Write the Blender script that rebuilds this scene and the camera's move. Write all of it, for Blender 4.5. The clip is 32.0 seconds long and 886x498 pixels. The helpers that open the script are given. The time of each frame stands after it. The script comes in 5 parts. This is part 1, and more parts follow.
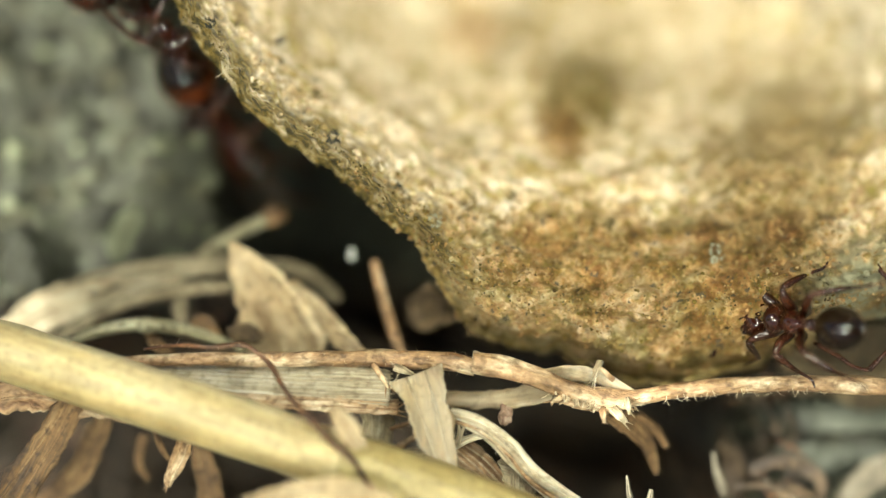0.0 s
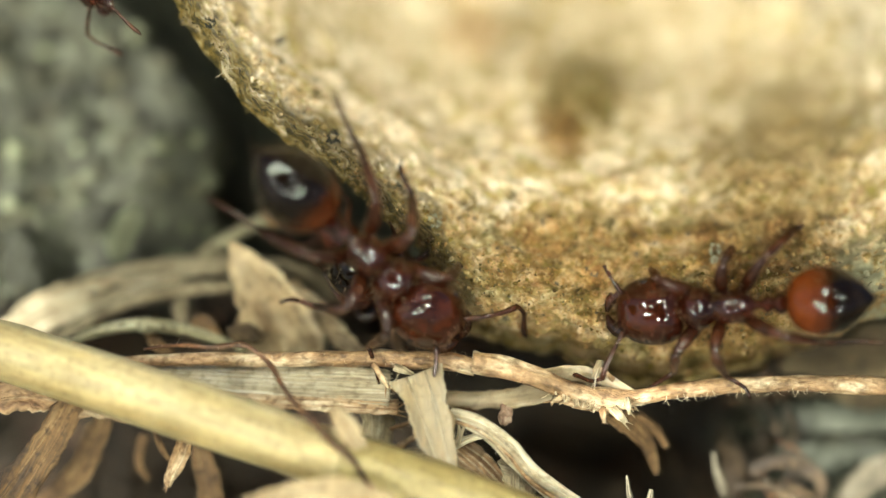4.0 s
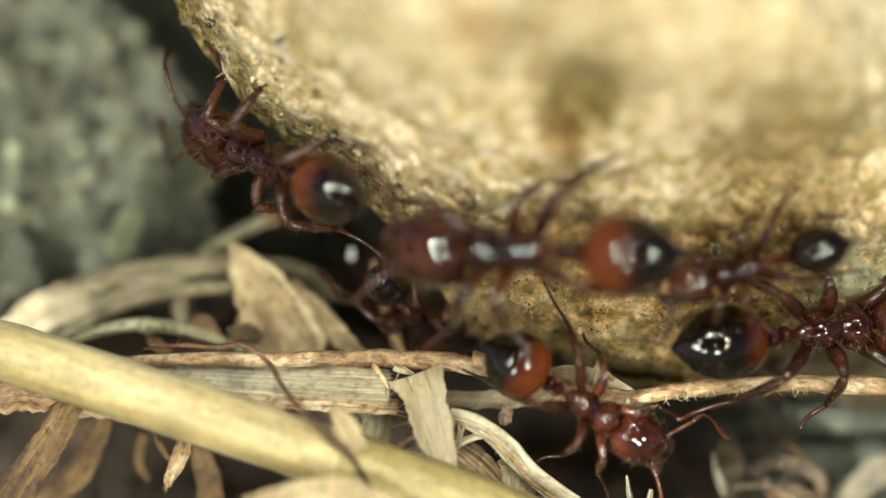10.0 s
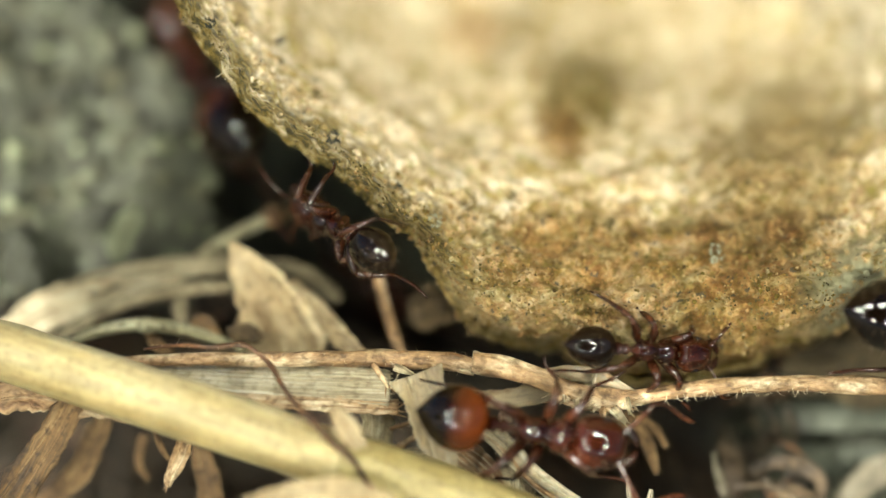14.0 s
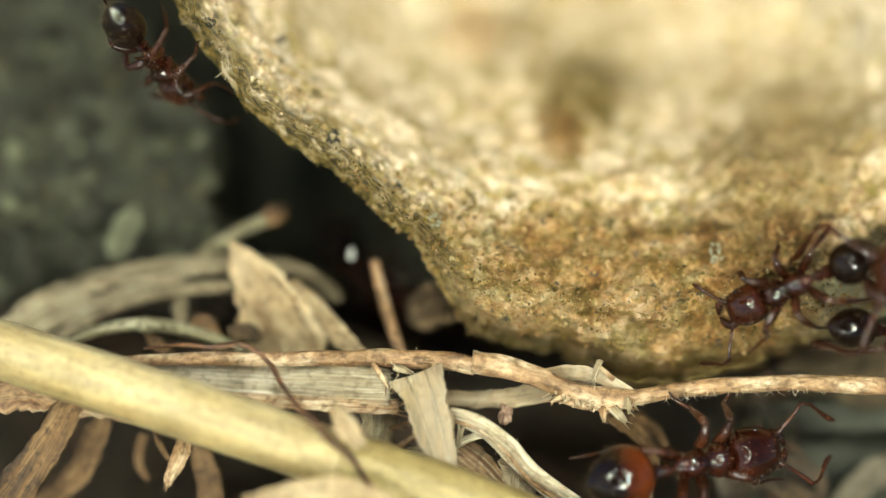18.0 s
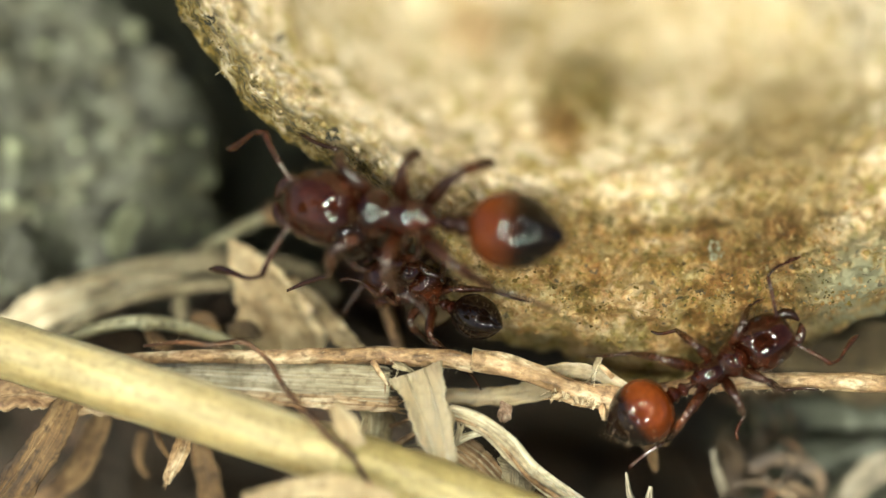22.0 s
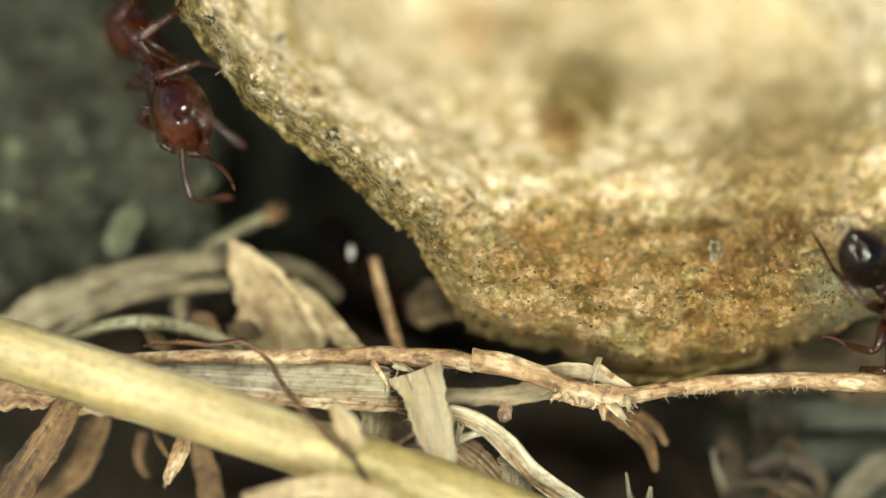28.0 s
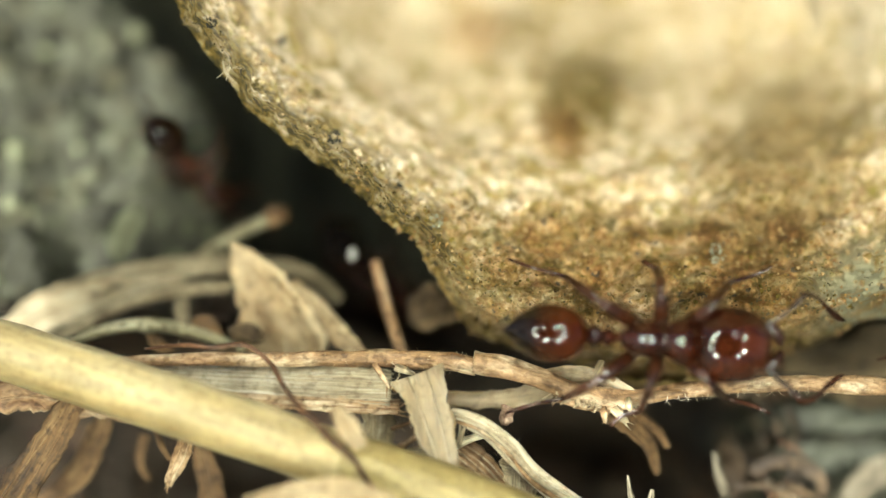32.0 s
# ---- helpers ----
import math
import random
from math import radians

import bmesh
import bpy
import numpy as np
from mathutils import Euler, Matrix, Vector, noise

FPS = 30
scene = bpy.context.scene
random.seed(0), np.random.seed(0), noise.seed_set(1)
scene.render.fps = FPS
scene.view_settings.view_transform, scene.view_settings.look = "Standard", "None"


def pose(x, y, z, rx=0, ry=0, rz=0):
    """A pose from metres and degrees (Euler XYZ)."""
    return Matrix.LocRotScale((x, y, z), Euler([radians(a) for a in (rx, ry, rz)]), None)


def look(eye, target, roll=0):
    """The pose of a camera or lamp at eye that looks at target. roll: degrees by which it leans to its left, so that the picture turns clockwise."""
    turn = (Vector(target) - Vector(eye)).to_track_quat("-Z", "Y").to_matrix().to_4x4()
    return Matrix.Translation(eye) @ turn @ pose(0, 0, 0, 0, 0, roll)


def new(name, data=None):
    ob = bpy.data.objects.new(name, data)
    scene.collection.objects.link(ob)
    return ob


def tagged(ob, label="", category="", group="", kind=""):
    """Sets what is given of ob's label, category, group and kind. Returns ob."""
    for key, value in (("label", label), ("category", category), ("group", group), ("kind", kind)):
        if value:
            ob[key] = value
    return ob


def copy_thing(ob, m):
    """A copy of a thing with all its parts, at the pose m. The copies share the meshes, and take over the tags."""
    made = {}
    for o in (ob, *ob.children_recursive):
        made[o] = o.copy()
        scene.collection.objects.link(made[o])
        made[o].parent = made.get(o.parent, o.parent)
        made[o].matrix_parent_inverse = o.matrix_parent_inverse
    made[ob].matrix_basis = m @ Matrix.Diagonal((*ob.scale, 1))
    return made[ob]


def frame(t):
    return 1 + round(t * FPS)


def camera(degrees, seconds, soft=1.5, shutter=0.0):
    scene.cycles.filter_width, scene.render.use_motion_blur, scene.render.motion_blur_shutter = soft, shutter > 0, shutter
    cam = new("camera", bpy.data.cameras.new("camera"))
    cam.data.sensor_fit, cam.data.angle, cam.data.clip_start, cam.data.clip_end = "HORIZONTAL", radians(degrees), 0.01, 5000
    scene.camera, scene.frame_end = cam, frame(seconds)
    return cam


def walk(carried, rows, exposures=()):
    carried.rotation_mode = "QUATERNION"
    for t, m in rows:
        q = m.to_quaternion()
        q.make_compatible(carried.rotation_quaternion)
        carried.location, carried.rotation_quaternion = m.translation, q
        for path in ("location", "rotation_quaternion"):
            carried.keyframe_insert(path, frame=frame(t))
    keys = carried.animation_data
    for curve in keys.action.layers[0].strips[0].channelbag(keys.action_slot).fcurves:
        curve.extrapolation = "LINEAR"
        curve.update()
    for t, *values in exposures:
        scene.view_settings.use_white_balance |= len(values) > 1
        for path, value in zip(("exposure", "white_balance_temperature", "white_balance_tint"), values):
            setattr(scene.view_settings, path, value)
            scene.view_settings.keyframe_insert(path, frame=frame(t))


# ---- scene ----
# A bank of soil with a stone on it, seen through a macro lens from 83 mm away.
# The plan is the camera's view of the middle plane: x to the right and y down, 90 units to the millimetre,
# and w in millimetres from that plane towards the lens. Things are placed on it to fit this view.
MM = 0.001
LENS = 0.0829
DIP = radians(50)
RIGHT = Vector((1, 0, 0))
RISE = Vector((0, math.sin(DIP), math.cos(DIP)))
OUT = Vector((0, -math.cos(DIP), math.sin(DIP)))
HEART = Vector((0, 0, 0.008))


def at(x, y, w=0.0):
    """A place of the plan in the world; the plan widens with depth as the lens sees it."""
    k = (1 - w * MM / LENS) * MM / 90
    return HEART + RIGHT * ((x - 784) * k) + RISE * ((441 - y) * k) + OUT * (w * MM)


# ---- camera and its walk ----
cam = camera(12.0, 32.0, soft=1.3, shutter=0.4)
cam.data.dof.use_dof = True
cam.data.dof.focus_distance = LENS
cam.data.dof.aperture_fstop = 24.0


def standing(dx=0.0, dy=0.0, sway=0.0):
    """The camera's pose when the picture has moved by dx, dy; sway: how far the eye itself has slid, in mm."""
    eye = HEART + OUT * LENS - RIGHT * (sway * MM)
    aim = HEART + RIGHT * (-dx / 90 * MM) + RISE * (dy / 90 * MM)
    return look(eye, aim)


walk(cam, [
    (0, standing()), (17.5, standing()), (18.5, standing(0, -2)), (20, standing(0, -3)), (21, standing(-1, -5)),
    (23, standing(-1, -5)), (28, standing(-1, -5)), (29, standing(-2, -4)), (30, standing(-2, -2)), (30.2, standing(3, 0)),
    (30.5, standing(18, 0, 0.5)), (30.8, standing(-14, 0, -0.4)), (31, standing(-19, 0, -0.5)), (31.2, standing(-16, -2, -0.4)), (31.5, standing(-10, -4, -0.3)),
    (32, standing(2, 0)),
])

# ---- daylight: the sun stands before the bank, to one side ----
SUNWARD = (RISE * 0.08 + OUT * 0.75 - RIGHT * 0.65).normalized()
sun = new("sun", bpy.data.lights.new("sun", "SUN"))
sun.data.energy, sun.data.angle, sun.data.color = 4.4, radians(0.4), (1.0, 1.0, 0.90)
sun.matrix_world = look(SUNWARD * 1.0, (0, 0, 0))
world = bpy.data.worlds.new("sky")
scene.world = world
world.use_nodes = True
sky = world.node_tree.nodes.new("ShaderNodeTexSky")
sky.sky_type, sky.sun_disc = "NISHITA", False
sky.sun_elevation = math.asin(SUNWARD.z)
sky.sun_rotation = math.atan2(SUNWARD.x, SUNWARD.y)
world.node_tree.links.new(sky.outputs[0], world.node_tree.nodes["Background"].inputs[0])
world.node_tree.nodes["Background"].inputs[1].default_value = 0.03
LED_GLOW = 185.0
scene.view_settings.exposure = 1.6


# ---- materials ----
def surface(name, colours, size, rough=0.8, bump=0.4, streak=None, fine=None, depth=0.08, metal=0.0, spec=0.5, thin=0.0, fleck=None, stains=1.0, spread=0.15, mixed=None):
    """colours: dark to light along a noise of that grain size in metres. streak: (across, along) grain on the UV instead.
    fine: a second grain that breaks up the first. fleck: (colour, size, share) of spots on top."""
    m = bpy.data.materials.new(name)
    m.use_nodes = True
    nt = m.node_tree
    b = nt.nodes["Principled BSDF"]
    tc = nt.nodes.new("ShaderNodeTexCoord")
    info = nt.nodes.new("ShaderNodeObjectInfo")
    shift = nt.nodes.new("ShaderNodeVectorMath")
    shift.operation = "ADD"
    mp = nt.nodes.new("ShaderNodeMapping")
    if streak:
        nt.links.new(tc.outputs["UV"], mp.inputs[0])
        mp.inputs["Scale"].default_value = (streak[0], streak[1], 1)
    else:
        nt.links.new(tc.outputs["Object"], mp.inputs[0])
        mp.inputs["Scale"].default_value = (1 / size,) * 3
    nt.links.new(mp.outputs[0], shift.inputs[0])
    nt.links.new(info.outputs["Random"], shift.inputs[1])

    def grain(k, detail=4.0, roughness=0.6):
        n = nt.nodes.new("ShaderNodeTexNoise")
        n.inputs["Scale"].default_value = k
        n.inputs["Detail"].default_value = detail
        n.inputs["Roughness"].default_value = roughness
        nt.links.new(shift.outputs[0], n.inputs["Vector"])
        return n.outputs[0]

    def ramp(value, stops):
        r = nt.nodes.new("ShaderNodeValToRGB")
        while len(r.color_ramp.elements) < len(stops):
            r.color_ramp.elements.new(0.5)
        for e, (p, c) in zip(r.color_ramp.elements, stops):
            e.position, e.color = p, (*c, 1) if not isinstance(c, float) else (c, c, c, 1)
        nt.links.new(value, r.inputs[0])
        return r.outputs[0]

    def mix(kind, fac, a, c):
        x = nt.nodes.new("ShaderNodeMix")
        x.data_type, x.blend_type = "RGBA", kind
        if isinstance(fac, float):
            x.inputs[0].default_value = fac
        else:
            nt.links.new(fac, x.inputs[0])
        for sock, v in ((x.inputs[6], a), (x.inputs[7], c)):
            if isinstance(v, tuple):
                sock.default_value = (*v, 1)
            else:
                nt.links.new(v, sock)
        return x.outputs[2]

    n1 = grain(1.0)
    n2 = grain(fine or 5.3, 3.0)
    lo, hi = 0.3, 0.7
    col = ramp(n1, [(lo + (hi - lo) * i / max(1, len(colours) - 1), c) for i, c in enumerate(colours)])
    col = mix("OVERLAY", 0.55, col, ramp(n2, [(0.28, 0.22), (0.72, 0.78)]))
    if streak:
        # stains and specks that do not follow the fibres
        for size2, lo2, hi2, dark in ((0.0009, 0.36, 0.60, 0.50), (0.00016, 0.34, 0.50, 0.42)):
            spot = nt.nodes.new("ShaderNodeTexNoise")
            spot.inputs["Scale"].default_value = 1 / size2
            spot.inputs["Detail"].default_value = 4.0
            nt.links.new(tc.outputs["Object"], spot.inputs["Vector"])
            col = mix("MULTIPLY", 1.0, col, ramp(spot.outputs[0], [(lo2, tuple(1 - stains * (1 - dark * q) for q in (1.0, 0.9, 0.75))), (hi2, (1.0, 1.0, 1.0))]))
    if mixed:
        # every loose piece has a tint of its own
        lone = nt.nodes.new("ShaderNodeNewGeometry")
        col = mix("MULTIPLY", 1.0, col, ramp(lone.outputs["Random Per Island"], mixed))
    if fleck:
        col = mix("MIX", ramp(grain(fleck[1], 2.0), [(1 - fleck[2] - 0.06, 0.0), (1 - fleck[2] + 0.06, 1.0)]), col, fleck[0])
    nt.links.new(col, b.inputs["Base Color"])
    nt.links.new(ramp(n2, [(0.2, max(0.01, rough - spread)), (0.8, min(1.0, rough + spread))]), b.inputs["Roughness"])
    b.inputs["Metallic"].default_value = metal
    b.inputs["Specular IOR Level"].default_value = spec
    if thin:
        b.inputs["Subsurface Weight"].default_value = thin
        b.inputs["Subsurface Radius"].default_value = (0.0006, 0.0004, 0.0002)
        b.inputs["Subsurface Scale"].default_value = 0.5
    if bump:
        bp = nt.nodes.new("ShaderNodeBump")
        bp.inputs["Strength"].default_value = bump
        bp.inputs["Distance"].default_value = depth * MM
        both = nt.nodes.new("ShaderNodeMath")
        both.operation = "ADD"
        nt.links.new(n1, both.inputs[0])
        nt.links.new(n2, both.inputs[1])
        nt.links.new(both.outputs[0], bp.inputs["Height"])
        nt.links.new(bp.outputs[0], b.inputs["Normal"])
    return m




def rock(name):
    """Cream limestone: cemented grains of many tints, stained ochre and green by lichen in patches."""
    m = bpy.data.materials.new(name)
    m.use_nodes = True
    nt = m.node_tree
    b = nt.nodes["Principled BSDF"]
    tc = nt.nodes.new("ShaderNodeTexCoord")

    def tex(kind, size, detail=3.0):
        n = nt.nodes.new(kind)
        n.inputs["Scale"].default_value = 1 / size
        if "Detail" in n.inputs:
            n.inputs["Detail"].default_value = detail
        nt.links.new(warp if kind == "ShaderNodeTexVoronoi" else tc.outputs["Object"], n.inputs["Vector"])
        return n

    def ramp(value, stops):
        r = nt.nodes.new("ShaderNodeValToRGB")
        while len(r.color_ramp.elements) < len(stops):
            r.color_ramp.elements.new(0.5)
        for e, (q, c) in zip(r.color_ramp.elements, stops):
            e.position, e.color = q, (c, c, c, 1) if isinstance(c, float) else (*c, 1)
        nt.links.new(value, r.inputs[0])
        return r.outputs[0]

    def mix(kind, fac, a, c):
        x = nt.nodes.new("ShaderNodeMix")
        x.data_type, x.blend_type = "RGBA", kind
        for sock, v in ((x.inputs[0], fac), (x.inputs[6], a), (x.inputs[7], c)):
            if isinstance(v, tuple):
                sock.default_value = (*v, 1)
            elif isinstance(v, float):
                sock.default_value = v
            else:
                nt.links.new(v, sock)
        return x.outputs[2]

    bend = nt.nodes.new("ShaderNodeTexNoise")
    bend.inputs["Scale"].default_value = 1 / 0.0002
    nt.links.new(tc.outputs["Object"], bend.inputs["Vector"])
    scaled = nt.nodes.new("ShaderNodeVectorMath")
    scaled.operation = "SCALE"
    scaled.inputs[3].default_value = 0.00006
    nt.links.new(bend.outputs["Color"], scaled.inputs[0])
    added = nt.nodes.new("ShaderNodeVectorMath")
    nt.links.new(tc.outputs["Object"], added.inputs[0])
    nt.links.new(scaled.outputs[0], added.inputs[1])
    warp = added.outputs[0]
    cell = tex("ShaderNodeTexVoronoi", 0.00021)
    big = tex("ShaderNodeTexNoise", 0.0021, 4.0)
    mid = tex("ShaderNodeTexNoise", 0.0005, 5.0)
    small = tex("ShaderNodeTexNoise", 0.00011, 4.0)
    col = ramp(mid.outputs[0], [(0.27, (0.365, 0.268, 0.160)), (0.40, (0.545, 0.436, 0.298)), (0.52, (0.715, 0.602, 0.462)), (0.66, (0.815, 0.725, 0.610))])
    sep = nt.nodes.new("ShaderNodeSeparateColor")
    nt.links.new(cell.outputs["Color"], sep.inputs[0])
    tints = [(0.0, (0.34, 0.29, 0.20)), (0.10, (0.62, 0.58, 0.34)), (0.24, (0.84, 0.76, 0.50)), (0.40, (1.0, 0.83, 0.68)), (0.58, (0.84, 0.85, 0.80)), (0.75, (1.0, 0.93, 0.80)), (1.0, (1.06, 1.04, 1.0))]
    col = mix("MULTIPLY", 0.62, col, ramp(sep.outputs[0], tints))
    col = mix("OVERLAY", 0.45, col, ramp(small.outputs[0], [(0.34, 0.14), (0.64, 0.86)]))
    grit = tex("ShaderNodeTexVoronoi", 0.000095)
    bits = nt.nodes.new("ShaderNodeSeparateColor")
    nt.links.new(grit.outputs["Color"], bits.inputs[0])
    col = mix("MULTIPLY", 0.62, col, ramp(bits.outputs[0], tints))
    lich = tex("ShaderNodeTexNoise", 0.00042, 6.0)
    mask = mix("MULTIPLY", 1.0, ramp(big.outputs[0], [(0.36, 0.0), (0.54, 1.0)]), ramp(lich.outputs[0], [(0.49, 0.0), (0.58, 0.8)]))
    col = mix("MIX", mask, col, (0.29, 0.205, 0.055))
    tufts = tex("ShaderNodeTexNoise", 0.00017, 4.0)
    col = mix("MIX", ramp(tufts.outputs[0], [(0.55, 0.0), (0.64, 0.75)]), col, (0.275, 0.235, 0.045))
    rust = tex("ShaderNodeTexNoise", 0.00033, 3.0)
    col = mix("MIX", ramp(rust.outputs[0], [(0.60, 0.0), (0.70, 0.3)]), col, (0.42, 0.25, 0.09))
    # below an uneven line the face is stained brown, with its undercut shade painted in
    rise = nt.nodes.new("ShaderNodeVectorMath")
    rise.operation = "DOT_PRODUCT"
    rise.inputs[1].default_value = RISE * 1000
    nt.links.new(tc.outputs["Object"], rise.inputs[0])
    wave = nt.nodes.new("ShaderNodeMath")
    wave.operation = "MULTIPLY_ADD"
    wave.inputs[1].default_value = 1.5
    nt.links.new(big.outputs[0], wave.inputs[0])
    nt.links.new(rise.outputs["Value"], wave.inputs[2])
    line = nt.nodes.new("ShaderNodeMapRange")
    line.inputs[1].default_value, line.inputs[2].default_value = 4.40, 3.70
    nt.links.new(wave.outputs[0], line.inputs[0])
    blot = mix("MULTIPLY", 1.0, line.outputs[0], ramp(mid.outputs[0], [(0.35, 1.0), (0.66, 0.7)]))
    hue = tex("ShaderNodeTexNoise", 0.00062, 5.0)
    stain_and_shade = ramp(hue.outputs[0], [(0.34, (0.225, 0.20, 0.055)), (0.44, (0.30, 0.245, 0.085)), (0.52, (0.44, 0.325, 0.165)), (0.60, (0.48, 0.35, 0.21)), (0.68, (0.50, 0.42, 0.28))])
    col = mix("MIX", blot, col, mix("MULTIPLY", 1.0, col, stain_and_shade))
    # moss along the stone's edge, which also paints shade onto the rim and underside
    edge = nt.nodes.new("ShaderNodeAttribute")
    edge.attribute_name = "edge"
    moss_and_shade = mix("MULTIPLY", 1.0, edge.outputs["Color"], ramp(lich.outputs[0], [(0.34, 0.2), (0.45, 1.0)]))
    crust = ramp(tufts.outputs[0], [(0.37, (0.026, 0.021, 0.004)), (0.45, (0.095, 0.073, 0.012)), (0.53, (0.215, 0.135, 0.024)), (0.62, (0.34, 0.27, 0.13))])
    col = mix("MIX", moss_and_shade, col, crust)
    # patches of moss and rust that also paint shade into the face's hollows: centre across and up from the stone's base
    # in mm, reach, tint
    across = nt.nodes.new("ShaderNodeSeparateXYZ")
    nt.links.new(tc.outputs["Object"], across.inputs[0])
    for cx, cy, reach, tint in ((1.25, 5.5, 1.25, (0.40, 0.36, 0.22)), (0.95, 4.75, 0.75, (0.66, 0.50, 0.34)), (-0.75, 6.6, 0.7, (0.84, 0.74, 0.64)), (5.2, 4.0, 2.5, (0.50, 0.44, 0.31)), (4.4, 1.5, 2.0, (0.82, 0.74, 0.56)), (1.2, 2.6, 1.6, (0.82, 0.74, 0.58))):
        put = nt.nodes.new("ShaderNodeCombineXYZ")
        sx, sy = nt.nodes.new("ShaderNodeMath"), nt.nodes.new("ShaderNodeMath")
        sx.operation = "MULTIPLY_ADD"
        sx.inputs[1].default_value, sx.inputs[2].default_value = 1000.0, -cx
        sy.operation = "SUBTRACT"
        sy.inputs[1].default_value = cy
        nt.links.new(across.outputs[0], sx.inputs[0])
        nt.links.new(rise.outputs["Value"], sy.inputs[0])
        nt.links.new(sx.outputs[0], put.inputs[0])
        nt.links.new(sy.outputs[0], put.inputs[1])
        far = nt.nodes.new("ShaderNodeVectorMath")
        far.operation = "LENGTH"
        nt.links.new(put.outputs[0], far.inputs[0])
        rag = nt.nodes.new("ShaderNodeMath")
        rag.operation = "MULTIPLY_ADD"
        rag.inputs[1].default_value = 1.6
        nt.links.new(big.outputs[0], rag.inputs[0])
        nt.links.new(far.outputs["Value"], rag.inputs[2])
        soft = nt.nodes.new("ShaderNodeMapRange")
        soft.inputs[1].default_value, soft.inputs[2].default_value = reach + 0.8, reach * 0.4 + 0.8
        nt.links.new(rag.outputs[0], soft.inputs[0])
        col = mix("MIX", soft.outputs[0], col, mix("MULTIPLY", 1.0, col, tint))
    # a pale grey-green lichen patch low on the face, with sunlight painted into it
    pale = nt.nodes.new("ShaderNodeVectorMath")
    pale.operation = "DISTANCE"
    flatly = nt.nodes.new("ShaderNodeCombineXYZ")
    wide = nt.nodes.new("ShaderNodeMath")
    wide.operation = "MULTIPLY"
    wide.inputs[1].default_value = 1000.0
    nt.links.new(across.outputs[0], wide.inputs[0])
    nt.links.new(wide.outputs[0], flatly.inputs[0])
    nt.links.new(rise.outputs["Value"], flatly.inputs[1])
    nt.links.new(flatly.outputs[0], pale.inputs[0])
    pale.inputs[1].default_value = (6.95, 1.75, 0)
    spread_out = nt.nodes.new("ShaderNodeMapRange")
    spread_out.inputs[1].default_value, spread_out.inputs[2].default_value = 1.5, 0.5
    nt.links.new(pale.outputs["Value"], spread_out.inputs[0])
    col = mix("MIX", mix("MULTIPLY", 1.0, spread_out.outputs[0], ramp(lich.outputs[0], [(0.40, 0.0), (0.52, 1.0)])), col, (0.22, 0.21, 0.135))
    fleck = tex("ShaderNodeTexNoise", 0.00022, 2.0)
    col = mix("MIX", ramp(fleck.outputs[0], [(0.645, 0.0), (0.70, 0.85)]), col, (0.055, 0.045, 0.03))
    nt.links.new(col, b.inputs["Base Color"])
    b.inputs["Roughness"].default_value = 0.82
    b.inputs["Specular IOR Level"].default_value = 0.35
    h = nt.nodes.new("ShaderNodeMath")
    h.operation = "ADD"
    nt.links.new(small.outputs[0], h.inputs[0])
    domes = nt.nodes.new("ShaderNodeMath")
    domes.operation = "MULTIPLY_ADD"
    domes.inputs[1].default_value = -1.1
    nt.links.new(cell.outputs["Distance"], domes.inputs[0])
    nt.links.new(bits.outputs[1], domes.inputs[2])
    nt.links.new(domes.outputs[0], h.inputs[1])
    bp = nt.nodes.new("ShaderNodeBump")
    bp.inputs["Strength"].default_value = 0.6
    bp.inputs["Distance"].default_value = 0.00005
    nt.links.new(h.outputs[0], bp.inputs["Height"])
    nt.links.new(bp.outputs[0], b.inputs["Normal"])
    return m


STONE = rock("sandy_limestone")
SPOT = surface("black_lichen", [(0.012, 0.012, 0.009), (0.03, 0.03, 0.02), (0.07, 0.065, 0.045)], 0.0001, 0.9, 0.6)
GREY = surface("grey_lichen", [(0.16, 0.16, 0.11), (0.26, 0.26, 0.19), (0.36, 0.36, 0.28)], 0.0001, 0.9, 0.6)
LICHEN = surface("lichen", [(0.03, 0.024, 0.008), (0.11, 0.082, 0.022), (0.25, 0.175, 0.055)], 0.0002, 0.9, 0.8, fine=4.0)
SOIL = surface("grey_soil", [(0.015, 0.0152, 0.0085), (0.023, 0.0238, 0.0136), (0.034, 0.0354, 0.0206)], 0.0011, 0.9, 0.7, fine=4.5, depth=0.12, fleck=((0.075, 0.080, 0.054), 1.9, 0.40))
CRUMB = surface("soil_crumb", [(0.024, 0.0245, 0.0135), (0.044, 0.0455, 0.0262), (0.080, 0.084, 0.054)], 0.0009, 0.9, 0.6, mixed=[(0.0, (0.22, 0.21, 0.19)), (0.35, (0.55, 0.55, 0.53)), (0.60, (0.95, 0.82, 0.68)), (0.80, (0.85, 0.87, 0.86)), (0.94, (1.7, 1.75, 1.75)), (1.0, (3.2, 3.3, 3.3))])
CLAY = surface("brown_clay", [(0.03, 0.018, 0.008), (0.075, 0.048, 0.022), (0.15, 0.10, 0.05)], 0.0004, 0.9, 0.7)
PINKISH = surface("pinkish_bract", [(0.13, 0.075, 0.045), (0.30, 0.19, 0.13), (0.48, 0.36, 0.27)], 0.0002, 0.8, 0.7)
SLATE = surface("grey_slab", [(0.022, 0.0235, 0.0165), (0.053, 0.057, 0.041), (0.086, 0.092, 0.068)], 0.0009, 0.85, 0.6)
TORN = surface("torn_plant_skin", [(0.20, 0.125, 0.065), (0.42, 0.32, 0.20), (0.60, 0.51, 0.37)], 0.0001, 0.65, 0.4)
